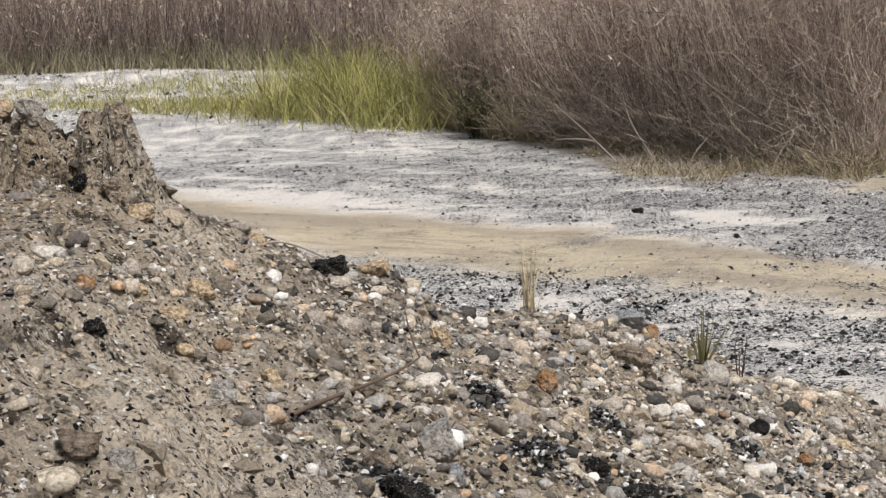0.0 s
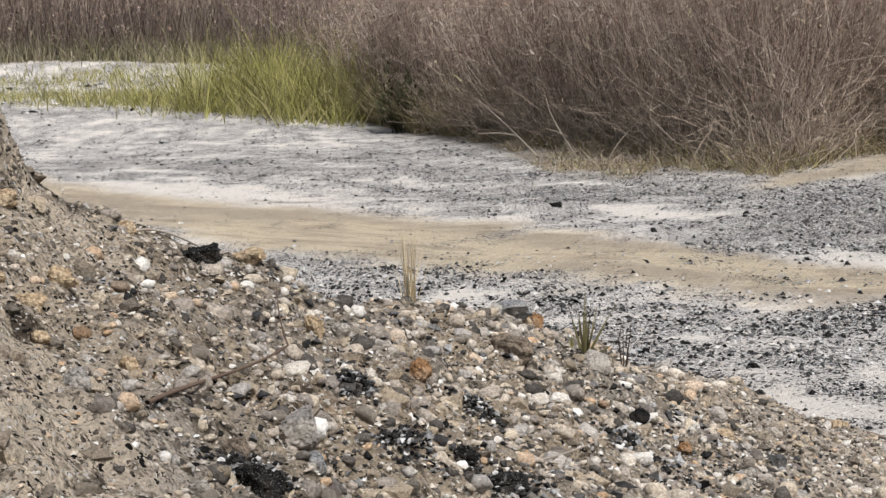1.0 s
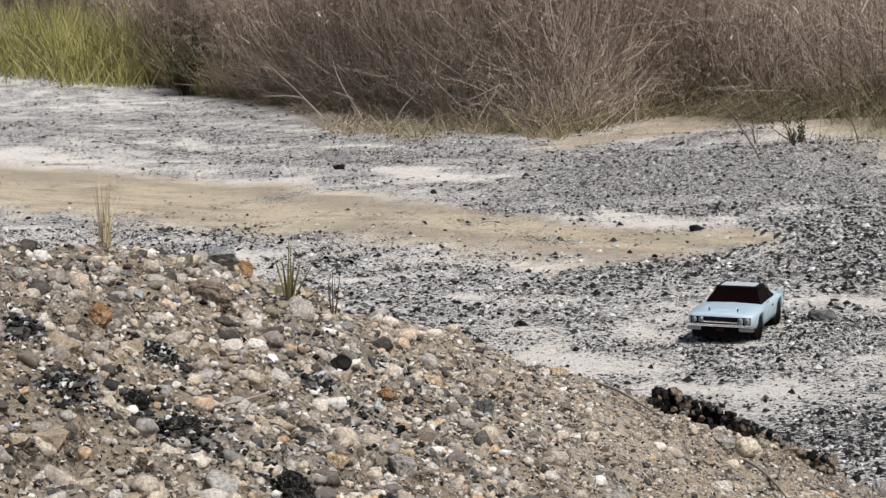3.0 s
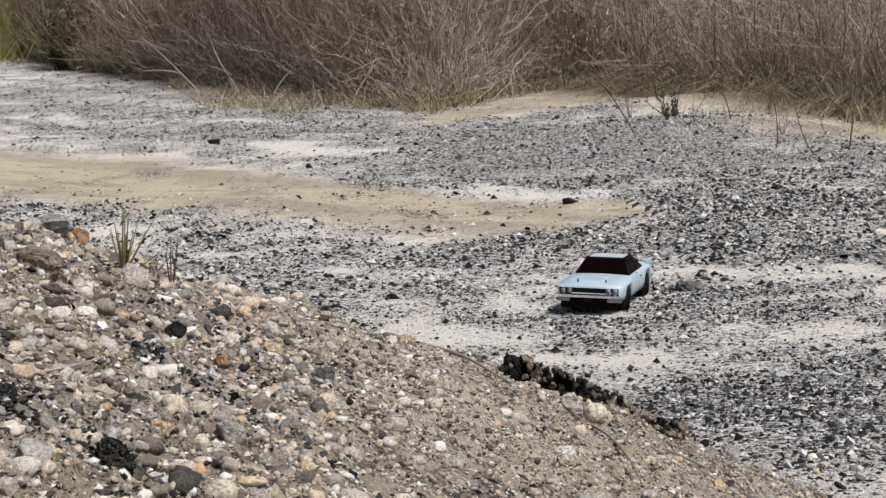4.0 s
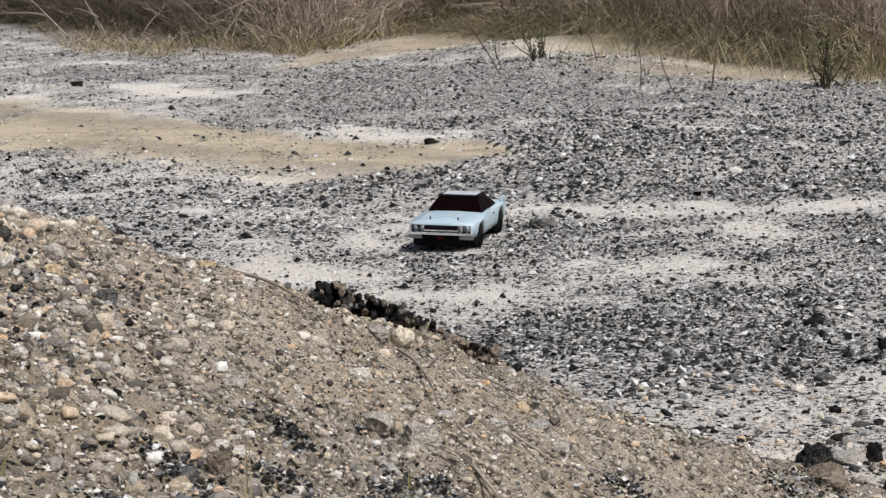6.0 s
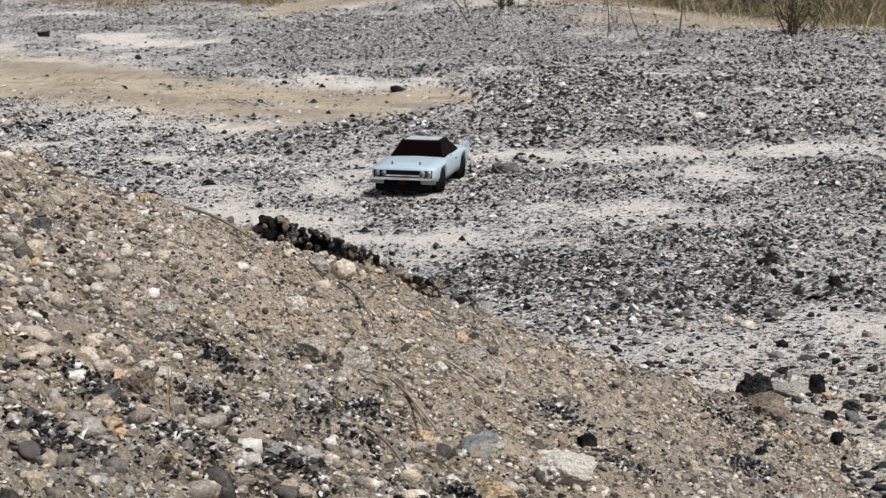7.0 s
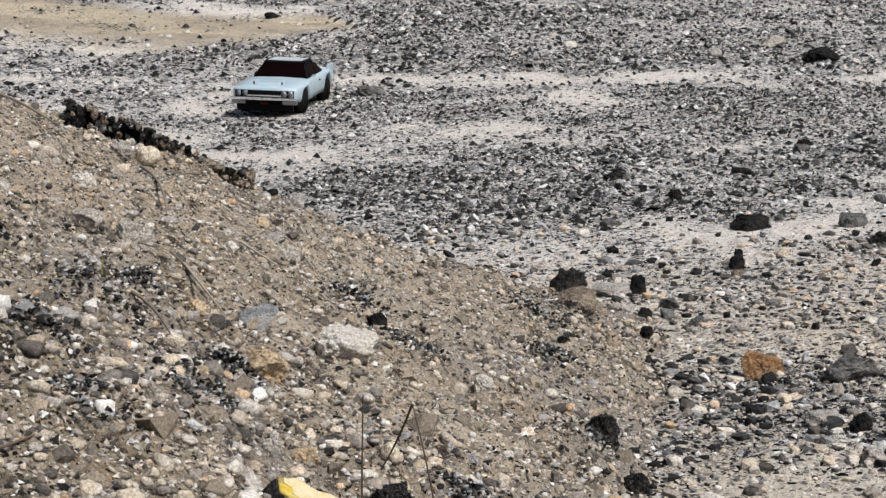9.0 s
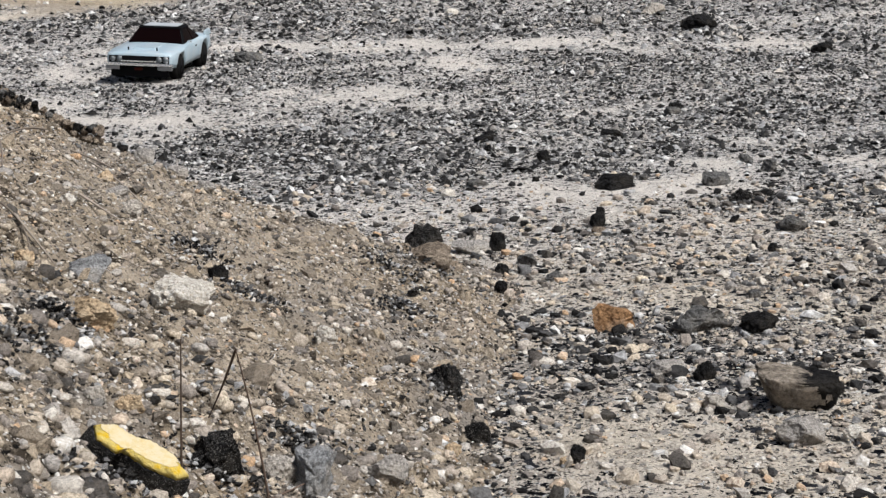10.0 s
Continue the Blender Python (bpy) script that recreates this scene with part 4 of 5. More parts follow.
def asphalt_crust():
    crust = new("asphalt_crust")
    tagged(crust, "broken black asphalt crust standing at the heap's edge", "asphalt crust")
    top = ([0.765, 0.778, 0.814, 0.845, 0.876, 0.907, 0.934, 0.961, 0.99], [0.424, 0.428, 0.422, 0.404, 0.395, 0.376, 0.365, 0.348, 0.335])
    foot = ([0.765, 0.783, 0.822, 0.853, 0.884, 0.914, 0.941, 0.965, 0.99], [0.398, 0.391, 0.374, 0.362, 0.347, 0.333, 0.327, 0.322, 0.318])
    crust_strip("tar_edge", 0.766, 0.905, top, foot, 0.03, ROCK["black"][0], crust, "jagged black tar edge", 211, 0.5)
    crust_strip("earth_edge", 0.87, 1.0, top, foot, 0.025, ROCK["clod"][0], crust, "undercut brown earth edge", 223, 0.5)
    for k in range(190):  # broken lumps of the crust's face, black below its whole top edge
        px = rng.uniform(0.768, 0.925) if k < 105 else rng.uniform(0.89, 1.01)
        tarry = k < 105 or k > 160
        f0, f1 = np.interp(px, *foot), np.interp(px, *top)
        size = rng.uniform(0.006, 0.014)
        lump = rock(px, float(crest(px)) - rng.uniform(0.010, 0.026), size, size * rng.uniform(0.7, 1.4), ("black", "clinker", "black", "dark", "black", "brown")[k % 6] if tarry else ("clod", "brown")[k % 2], 0.0, "crust_lump")
        lump.location.z = f0 + (f1 - f0) * (rng.uniform(0.85, 1.0) if k > 160 else rng.uniform(0.05, 1.0) ** 0.8)
        lump.rotation_euler.rotate_axis("X", rng.normal(0, 0.7))
        for key in ("category", "group", "label"):
            del lump[key]
        lump.parent = crust
    return crust


asphalt_crust()
for k in range(16):  # loose crumbs of tar lying along the crust
    px = rng.uniform(0.765, 1.04)
    tagged(rock(px, float(crest(px)) - rng.uniform(-0.004, 0.03), rng.uniform(0.010, 0.02), rng.uniform(0.008, 0.014), "black" if k % 3 else "clinker", 0.0, "crust_piece"), "small black piece broken from the asphalt crust", "asphalt crust", "broken crust")


# ---- painted lump of kerb ----
def painted_lump():
    base = new("painted_lump")
    along, up = Vector((0.80, -0.36, -0.48)).normalized(), Vector((0.30, -0.45, 0.84))
    up = (up - along * up.dot(along)).normalized()
    base.matrix_world = Matrix.Translation((0.776, 1.145, float(heap_height(np.array(0.776), np.array(1.145))) + 0.004)) @ Matrix((along, up.cross(along), up)).transposed().to_4x4()
    tagged(base, "broken asphalt slab with worn yellow paint on top", "asphalt slab")
    narrow = 0.78
    out = [(-0.036, 0.008), (-0.026, 0.017), (-0.010, 0.012), (0.004, 0.016), (0.022, 0.011), (0.037, -0.004), (0.030, -0.014), (0.008, -0.015), (-0.010, -0.009), (-0.014, -0.014), (-0.030, -0.008)]
    paint = Nodes("worn_yellow_paint", 0.6)
    worn = paint.ramp(paint.noise(120, 6, 0.7), [(0.50, (0, 0, 0)), (0.62, (1, 1, 1))])
    paint.colour(paint.mix(worn, (0.50, 0.39, 0.12), (0.52, 0.34, 0.015)))
    paint.bump(paint.noise(260, 5, 0.7), 1.0, 0.0025)
    cream = Nodes("worn_cream_paint", 0.65)
    cream.colour(cream.mix(cream.ramp(cream.noise(140, 6, 0.7), [(0.45, (0, 0, 0)), (0.65, (1, 1, 1))]), (0.50, 0.43, 0.28), (0.47, 0.37, 0.18)))
    cream.bump(cream.noise(320, 5, 0.7), 0.6, 0.002)
    for name, low, high, grow, mat, label in (("stone", -0.016, 0.0185, 1.16, ROCK["clinker"][0], "crumbly black asphalt"), ("paint_edge", 0.0185, 0.0235, 1.0, paint.m, "thick yellow road paint")):
        bm = bmesh.new()
        n = 99
        ring = []
        for q in range(n):
            t = q / n * len(out)
            a, b = out[int(t)], out[(int(t) + 1) % len(out)]
            u = t - int(t)
            ring.append((a[0] * (1 - u) + b[0] * u, narrow * (a[1] * (1 - u) + b[1] * u)))
        rows = []
        for z, g in ((low, grow * 1.1), ((low + high) / 2, grow * 1.06), (high - 0.0015, grow), (high, grow * (0.80 if name == "paint_edge" else 0.93))):
            rim = [g if z < high or p[1] < 0.001 or name == "stone" else 0.97 for p in ring]
            rows.append([bm.verts.new((p[0] * k + random.uniform(-1, 1) * 0.0006, p[1] * k + random.uniform(-1, 1) * 0.0006, z + p[0] * 0.10)) for p, k in zip(ring, rim)])
        for r0, r1 in zip(rows, rows[1:]):
            for q in range(n):
                bm.faces.new((r0[q], r0[(q + 1) % n], r1[(q + 1) % n], r1[q]))
        if name == "paint_edge":
            cap = bmesh.new()
            tops = [cap.verts.new(v.co + Vector((0, 0, 0.0003))) for v in rows[-1]]
            unders = [cap.verts.new(v.co - Vector((0, 0, 0.002))) for v in rows[-1]]
            cap.faces.new(tops)
            cap.faces.new(unders[::-1])
            for q in range(n):
                cap.faces.new((unders[q], unders[(q + 1) % n], tops[(q + 1) % n], tops[q]))
            part("paint_face", cap, cream.m, base, "worn cream-yellow painted face")
        else:
            bm.faces.new(rows[-1])
        bm.faces.new(rows[0][::-1])
        smooth(part(name, bm, mat, base, label))
    return base


painted_lump()


# ---- sticks, roots and stalks ----
def stick(name, points, radius, material, label, category="stick", lifted=True, forks=()):
    cu = bpy.data.curves.new(name, "CURVE")
    cu.dimensions, cu.bevel_depth, cu.bevel_resolution, cu.resolution_u = "3D", radius, 2, 6
    for line in (points, *forks):
        sp = cu.splines.new("NURBS")
        sp.points.add(len(line) - 1)
        for q, (p, c) in enumerate(zip(sp.points, line)):
            z = float(top_height(np.array(c[0]), np.array(c[1]))) + c[2] if lifted else c[2]
            p.co = (c[0], c[1], z, 1)
            p.radius = 1 - 0.55 * q / (len(line) - 1)
        sp.use_endpoint_u, sp.order_u = True, min(4, len(line))
    me = bpy.data.meshes.new_from_object(bpy.data.objects.new(name, cu))
    me.materials.clear()
    me.materials.append(material)
    bpy.data.curves.remove(cu)
    return tagged(smooth(new(name, me)), label, category)


GREY_STICK = "thin weathered grey stick lying on gravel"
stick("stick", [(-0.098, 1.09, 0.005), (-0.076, 1.16, 0.008), (-0.044, 1.223, 0.012), (-0.02, 1.297, 0.02)], 0.0018, WIRE, "dark weathered stick lying on the gravel heap")
stick("stick", [(-0.02, 1.30, 0.02), (-0.03, 1.36, 0.012), (-0.034, 1.42, 0.016)], 0.0008, WIRE, "thin dark twig lying on the gravel heap")
stick("stick", [(-0.15, 1.42, 0.0), (-0.135, 1.43, 0.016), (-0.10, 1.45, 0.012), (-0.075, 1.47, 0.0)], 0.0011, STICK, "thin arched brown twig on the heap's crest")
stick("root", [(0.607, 2.02, 0.004), (0.655, 2.10, 0.020), (0.70, 2.14, 0.016), (0.73, 2.13, 0.008), (0.742, 2.09, 0.003)], 0.0026, STICK, "bent grey root lying along the heap", "root")
stick("stick", [(0.829, 2.034, 0.006), (0.836, 1.928, 0.008), (0.806, 1.786, 0.003)], 0.0019, STICK, GREY_STICK)
stick("stick", [(0.925, 2.138, 0.012), (0.88, 2.04, 0.01), (0.841, 1.944, 0.004)], 0.0018, STICK, GREY_STICK)
stick("stick", [(0.882, 1.762, 0.006), (0.908, 1.703, 0.005)], 0.0016, STICK, GREY_STICK)
stick("stick", [(0.90, 1.86, 0.006), (0.941, 1.722, 0.008), (0.959, 1.66, 0.003)], 0.0014, STICK, GREY_STICK)
stick("stick", [(0.702, 1.45, 0.004), (0.722, 1.431, 0.01), (0.725, 1.385, 0.003)], 0.0018, STICK, GREY_STICK)
stick("stick", [(0.777, 1.571, 0.006), (0.807, 1.525, 0.004)], 0.0014, STICK, GREY_STICK)
stick("stick", [(0.163, 1.339, 0.006), (0.195, 1.40, 0.008), (0.23, 1.46, 0.004)], 0.0013, STICK, GREY_STICK)
stick("stick", [(0.95, 2.10, 0.008), (0.99, 1.95, 0.012), (1.02, 1.82, 0.004)], 0.0013, STICK, GREY_STICK)
stick("stick", [(0.905, 2.12, 0.006), (0.913, 2.05, 0.012), (0.918, 2.0, 0.004)], 0.0012, STICK, GREY_STICK)
stick("stick", [(0.95, 2.005, 0.006), (0.957, 1.89, 0.012), (0.97, 1.80, 0.008), (0.965, 1.70, 0.003)], 0.0012, STICK, GREY_STICK)
stick("stick", [(0.77, 1.60, 0.004), (0.785, 1.565, 0.01), (0.795, 1.53, 0.008), (0.755, 1.46, 0.003)], 0.0012, STICK, GREY_STICK)
stick("stick", [(0.73, 1.63, 0.006), (0.745, 1.61, 0.01), (0.765, 1.59, 0.004)], 0.0011, STICK, GREY_STICK)
stick("stick", [(0.53, 1.07, 0.006), (0.595, 1.16, 0.008)], 0.0013, WIRE, "thin dark twig lying on the heap")
stick("stick", [(0.895, 1.17, 0.006), (0.94, 1.21, 0.008)], 0.0013, WIRE, "thin dark twig lying on the heap")
stick("stalk", [(0.812, 1.131, -0.005), (0.812, 1.132, 0.06), (0.813, 1.134, 0.118)], 0.0011, WIRE, "upright dark dry stalk growing from the heap", "plant stalk")
stick("stalk", [(0.898, 1.18, -0.005), (0.888, 1.185, 0.06), (0.873, 1.19, 0.113)], 0.0011, WIRE, "bent dark dry stalk folded over at its top", "plant stalk", forks=[[(0.873, 1.19, 0.113), (0.868, 1.21, 0.07), (0.872, 1.26, 0.02)]])


def tuft(name, x, y, count, height, width, spread, material, label, category, droop=0.1, twigs=0):
    ang, out = rng.uniform(0, 2 * np.pi, count), np.abs(rng.normal(0, spread, count))
    way = np.stack([np.cos(ang) * out, np.sin(ang) * out, np.ones(count)], -1)
    way /= np.linalg.norm(way, axis=1, keepdims=True)
    z = float(top_height(np.array(x), np.array(y)))
    base = new(name)
    base.location = (x, y, z - 0.004)
    start = np.stack([rng.normal(0, height * 0.03, count), rng.normal(0, height * 0.03, count), np.full(count, -0.006)], -1)
    length = height * rng.uniform(0.55, 1.0, count)
    for k in range(count):
        one = slice(k, k + 1)
        if twigs:
            me, mid = tubes("twig", start[one], way[one], length[one], np.full(1, width), material, rng.normal(0, 0.12, 1), 5, 5, 0.0, 0.03)
            new("twig", me).parent = base
        else:
            new("blade", blades("blade", start[one], way[one], length[one], np.full(1, width), material, np.full(1, droop) * rng.uniform(0.3, 1.5, 1), 5)).parent = base
    return tagged(base, label, category)


tuft("dry_grass_tuft", 0.08, 1.655, 30, 0.092, 0.0017, 0.15, PALE_STRAW, "upright dry straw tuft on the heap's crest", "grass tuft", 0.14)
tuft("spiky_plant", 0.252, 1.715, 22, 0.075, 0.0036, 0.5, OLIVE, "small spiky green plant growing from the heap", "plant", 0.02)
tuft("bare_seedling", 0.305, 1.80, 4, 0.095, 0.0011, 0.2, WIRE, "thin bare twig plant standing on the heap", "plant", twigs=1)
tuft("weed", 0.313, 1.192, 9, 0.068, 0.0013, 0.8, OLIVE, "small branching olive weed on the heap", "plant", twigs=1)
tuft("grass_sprig", 0.318, 1.196, 14, 0.04, 0.0022, 1.1, OLIVE, "narrow olive leaves of a weed on the heap", "plant")
tuft("grass_sprig", 0.857, 2.077, 5, 0.03, 0.003, 0.3, GREEN, "tiny green grass sprig by the asphalt crust", "grass tuft")
tuft("grass_sprig", 0.675, 1.439, 5, 0.045, 0.003, 0.15, GREEN, "tiny green grass sprig between the pebbles", "grass tuft")
tuft("grass_sprig", 0.507, 1.292, 3, 0.10, 0.0016, 0.06, STRAW, "single dry grass stalk on the heap", "grass tuft")
tuft("grass_sprig", 0.60, 2.02, 4, 0.05, 0.0014, 0.25, STRAW, "single dry grass stalk on the heap", "grass tuft")
tuft("grass_sprig", 0.24, 1.72, 5, 0.025, 0.003, 0.3, GREEN, "tiny green grass sprig between the pebbles", "grass tuft")
tuft("grass_sprig", 0.705, 1.80, 4, 0.03, 0.0014, 0.2, STRAW, "single dry grass stalk on the heap", "grass tuft")


# ---- the growth behind ----
def growth_points(n, a0, a1, depth, front=0.0, power=1.5):
    a = rng.uniform(a0, a1, n * 2)
    e = edge_radius(a)
    keep = rng.uniform(0, 1, n * 2) < np.clip(e / 36, 0.38, 1)
    a, e = a[keep][:n], e[keep][:n]
    r = e + front + depth * rng.uniform(0, 1, len(a)) ** power + 1.5 * (fbm(a * 0.2, e * 0, 0.5, 131) - 0.5) + 0.5 * (fbm(a, e * 0, 0.6, 133) - 0.5)
    x, y = r * np.sin(np.radians(a)), r * np.cos(np.radians(a))
    return x, y, a, r, np.stack([x, y, ground_height(x, y) - 0.03], -1)


def ways_up(n, lean):
    w = np.stack([rng.normal(0, lean, n), rng.normal(0, lean, n), np.ones(n)], -1)
    return w / np.linalg.norm(w, axis=1, keepdims=True)


def reed_bed(a0, a1, n, low, high, lean, depth, material, name, label, twigs=2, front=0.0):
    x, y, a, r, start = growth_points(n, a0, a1, depth, front)
    n = len(x)
    clump = fbm(x, y, 1.5, 141)
    length = rng.uniform(low, high, n) * (0.65 + 0.7 * clump)
    way = ways_up(n, lean)
    me, mid = tubes(name, start, way, length, 0.00024 * r * rng.uniform(0.7, 1.4, n), material, rng.normal(0, 0.13, n), 5, 3, 0.0, 0.035)
    tagged(new(name, me), label, "dead reeds", kind="stuff")
    for _ in range(twigs):
        pick = rng.integers(1, 5, n)
        at = mid[np.arange(n), pick]
        w = 0.6 * way + rng.normal(0, 0.7, (n, 3))
        w /= np.linalg.norm(w, axis=1, keepdims=True)
        me, _mid = tubes(name, at, w, length * rng.uniform(0.12, 0.4, n), 0.00018 * r, material, rng.normal(0, 0.5, n), 4, 3, 0.0, 0.06)
        tagged(new(name, me), label, "dead reeds", kind="stuff")
    k = np.repeat(np.arange(n), 5)
    at = mid[k, rng.integers(0, 5, len(k))] + rng.normal(0, 0.12, (len(k), 3))
    me = blades("dead_leaves", at, ways_up(len(k), 1.3), length[k] * rng.uniform(0.025, 0.09, len(k)), 0.0011 * r[k], RUST, 0.6 * rng.uniform(0.3, 1.5, len(k)), 3)
    tagged(new("dead_leaves", me), "curled dead leaves hanging among dry stems", "dead leaves", kind="stuff")


def grass_bed(a0, a1, n, low, high, lean, depth, droop, material, name, label, front=0.0, wide=0.00045):
    x, y, a, r, start = growth_points(n, a0, a1, depth, front, 1.0)
    n = len(x)
    length = rng.uniform(low, high, n) * (0.5 + fbm(x, y, 1.2, 151))
    me = blades(name, start, ways_up(n, lean), length, wide * r * rng.uniform(0.7, 1.5, n), material, droop * rng.uniform(0.3, 1.6, n))
    tagged(new(name, me), label, "grass", kind="stuff")


reed_bed(0.6, 17.5, 4800, 1.7, 3.0, 0.22, 4.0, REED, "dead_reeds", "dense stand of dead purplish-brown stems", 2)
reed_bed(16.0, 45.0, 2600, 1.3, 2.4, 0.26, 3.5, REED, "dead_reeds", "dense tangle of dead brown stems", 2)
reed_bed(-20.0, -0.5, 2600, 2.2, 4.2, 0.2, 7.0, DULL, "dead_reeds", "distant stand of dead purplish-brown stems", 1)
grass_bed(15.0, 45.0, 14000, 0.6, 1.6, 0.55, 3.0, 0.85, STRAW, "dry_grass", "arching dry olive-straw grass", -0.3)
reed_bed(-1.2, 1.0, 350, 1.4, 2.4, 0.22, 3.0, REED, "dead_reeds", "loose purplish-brown stems beside green grass", 2, -0.6)
grass_bed(-1.2, 3.0, 2600, 0.6, 1.7, 0.35, 1.8, 0.35, STRAW, "dry_grass", "dry straw-coloured grass beside green grass", -1.7)
grass_bed(-2.0, 3.5, 2600, 0.4, 1.5, 0.4, 3.0, 0.4, STRAW, "dry_grass", "dry straw-coloured grass beside dead stems", -1.0)
grass_bed(-2.0, 3.0, 900, 0.3, 1.1, 0.4, 2.4, 0.4, GREEN, "green_grass", "sparse green grass at the foot of dead stems", -1.4)
grass_bed(2.0, 13.5, 4500, 0.15, 0.6, 0.6, 2.2, 0.35, STRAW, "dry_grass", "low dry straw-coloured grass along the growth's edge", -1.0)
grass_bed(13.0, 24.0, 2500, 0.15, 0.6, 0.6, 1.2, 0.35, STRAW, "dry_grass", "low dry straw-coloured grass along the growth's edge", -0.5)
grass_bed(0.0, 17.0, 12000, 0.7, 1.9, 0.3, 3.0, 0.4, STRAW, "dry_grass", "dry straw-coloured grass among dead stems", 0.3, 0.0003)
grass_bed(-20.0, -3.0, 9000, 0.5, 1.4, 0.35, 4.0, 0.25, SAGE, "olive_grass", "low olive-straw grass on the far bank", -0.5)


def green_stand(cx, cy, rx, ry, n, low, high, label):
    x, y = rng.normal(cx, rx, n), rng.normal(cy, ry, n)
    start = np.stack([x, y, ground_height(x, y) - 0.03], -1)
    length = rng.uniform(low * 0.4, high, n) * (0.1 + 1.9 * fbm(x, y, 0.9, 161))
    me = blades("green_grass", start, ways_up(n, 0.42), length, 0.00045 * np.hypot(x, y) * rng.uniform(0.7, 1.4, n), GREEN, 0.35 * rng.uniform(0.1, 1.6, n))
    tagged(new("green_grass", me), label, "grass", kind="stuff")


green_stand(-1.9, 36.5, 1.0, 1.0, 6000, 1.0, 1.9, "tall yellow-green grass beside the track")
green_stand(-0.4, 34.0, 0.7, 0.9, 2500, 1.0, 2.0, "tall yellow-green grass beside dead stems")
green_stand(0.35, 34.2, 0.4, 0.6, 700, 0.7, 1.5, "yellow-green grass mixed with dead stems")
green_stand(-4.6, 38.5, 1.3, 0.8, 2500, 0.3, 0.65, "low bright green grass beside the track")
green_stand(-7.6, 40.0, 1.8, 0.6, 1600, 0.2, 0.45, "low bright green grass on the sandy bank")

green_stand(-9.5, 43.5, 2.0, 1.2, 900, 0.2, 0.5, "sparse green grass on the sandy bank")
green_stand(-6.2, 45.5, 1.6, 1.5, 1000, 0.2, 0.6, "sparse green grass on the sandy bank")

# bare stems and twigs tangled at the foot of the growth
def tangle(a0, a1, n, low, high, rise, lean, depth, front, material, label, thick=0.0003, bend=0.5):
    x, y, a, r, start = growth_points(n, a0, a1, depth, front, 1.0)
    n = len(x)
    start[:, 2] += rng.uniform(0, 1, n) ** 1.5 * rise
    me, mid = tubes("bare_branches", start, ways_up(n, lean), rng.uniform(low, high, n), thick * r * rng.uniform(0.6, 1.4, n), material, rng.normal(0, bend, n), 7, 3, 0.08, 0.05)
    tagged(new("bare_branches", me), label, "branches", kind="stuff")
    w = ways_up(n, 1.4)
    me, mid = tubes("bare_branches", mid[np.arange(n), rng.integers(2, 6, n)], w, rng.uniform(low, high, n) * 0.45, 0.7 * thick * r, material, rng.normal(0, bend, n), 5, 3, 0.0, 0.06)
    tagged(new("bare_branches", me), label, "branches", kind="stuff")


tangle(2, 16, 1300, 0.3, 1.3, 0.25, 0.9, 2.0, -1.2, TWIG, "pale bare branches tangled below dead stems")
tangle(1, 17, 1500, 0.4, 1.4, 0.9, 0.8, 2.4, -0.4, REED, "brown arching stems tangled among dead stems")
tangle(14, 45, 2600, 0.4, 1.3, 1.0, 0.8, 2.2, -0.2, REED, "brown arching stems tangled among dry grass")
tangle(14, 45, 900, 0.4, 1.1, 0.8, 0.9, 1.4, -0.3, TWIG, "pale arching twigs tangled among dry grass")
grass_bed(17.0, 45.0, 9000, 0.4, 1.3, 0.7, 1.6, 1.0, SAGE, "dry_grass", "arching greyish olive grass", -0.4, 0.00042)
grass_bed(14.5, 45.0, 9000, 0.5, 1.4, 0.6, 1.5, 1.1, STRAW, "dry_grass", "arching dry straw at the growth's edge", -0.3, 0.00042)
grass_bed(22.0, 45.0, 2500, 0.15, 0.5, 0.7, 1.4, 0.5, STRAW, "dry_grass", "low sparse straw on the sandy bank", -1.3, 0.0005)
grass_bed(2.5, 17.0, 5000, 0.12, 0.45, 0.8, 2.0, 0.5, STRAW, "dry_grass", "low matted straw at the foot of dead stems", -1.0, 0.0006)
grass_bed(2.0, 16.0, 1600, 0.15, 0.5, 0.6, 1.8, 0.4, GREEN, "green_grass", "sparse green grass at the foot of dead stems", -1.3)


def fringe(n, low, high, lean, material, name, label, power, droop=0.5):
    """Low growth on the littered strip before the tall stems, thinning out towards the track."""
    a = rng.uniform(2.0, 13.5, n)
    f, e = fringe_radius(a) + 4.0 * (fbm(a, 0 * a, 1.1, 185, 3) - 0.42), edge_radius(a)
    r = f + np.maximum(e - f, 0.5) * rng.uniform(0, 1, n) ** power
    x, y = r * np.sin(np.radians(a)), r * np.cos(np.radians(a))
    keep = fbm(x, y, 0.8, 181) + 0.3 * fbm(x, y, 0.2, 183) > 0.62
    x, y, r = x[keep], y[keep], r[keep]
    start = np.stack([x, y, ground_height(x, y) - 0.01], -1)
    me = blades(name, start, ways_up(len(x), lean), rng.uniform(low, high, len(x)), 0.0004 * r, material, droop * rng.uniform(0.3, 1.5, len(x)))
    tagged(new(name, me), label, "grass", kind="stuff")


fringe(14000, 0.05, 0.28, 0.9, STRAW, "dry_grass", "sparse matted straw on littered ground", 0.75)
fringe(1500, 0.05, 0.22, 0.7, GREEN, "green_grass", "sparse green shoots on littered ground", 0.7)
fringe(7000, 0.10, 0.45, 1.5, TWIG, "dead_twigs", "fine grey twigs fallen on littered ground", 0.6, 0.2)


def branch(points, radius, material, label, forks=()):
    return stick("fallen_branch", points, radius, material, label, "branch", False, forks)


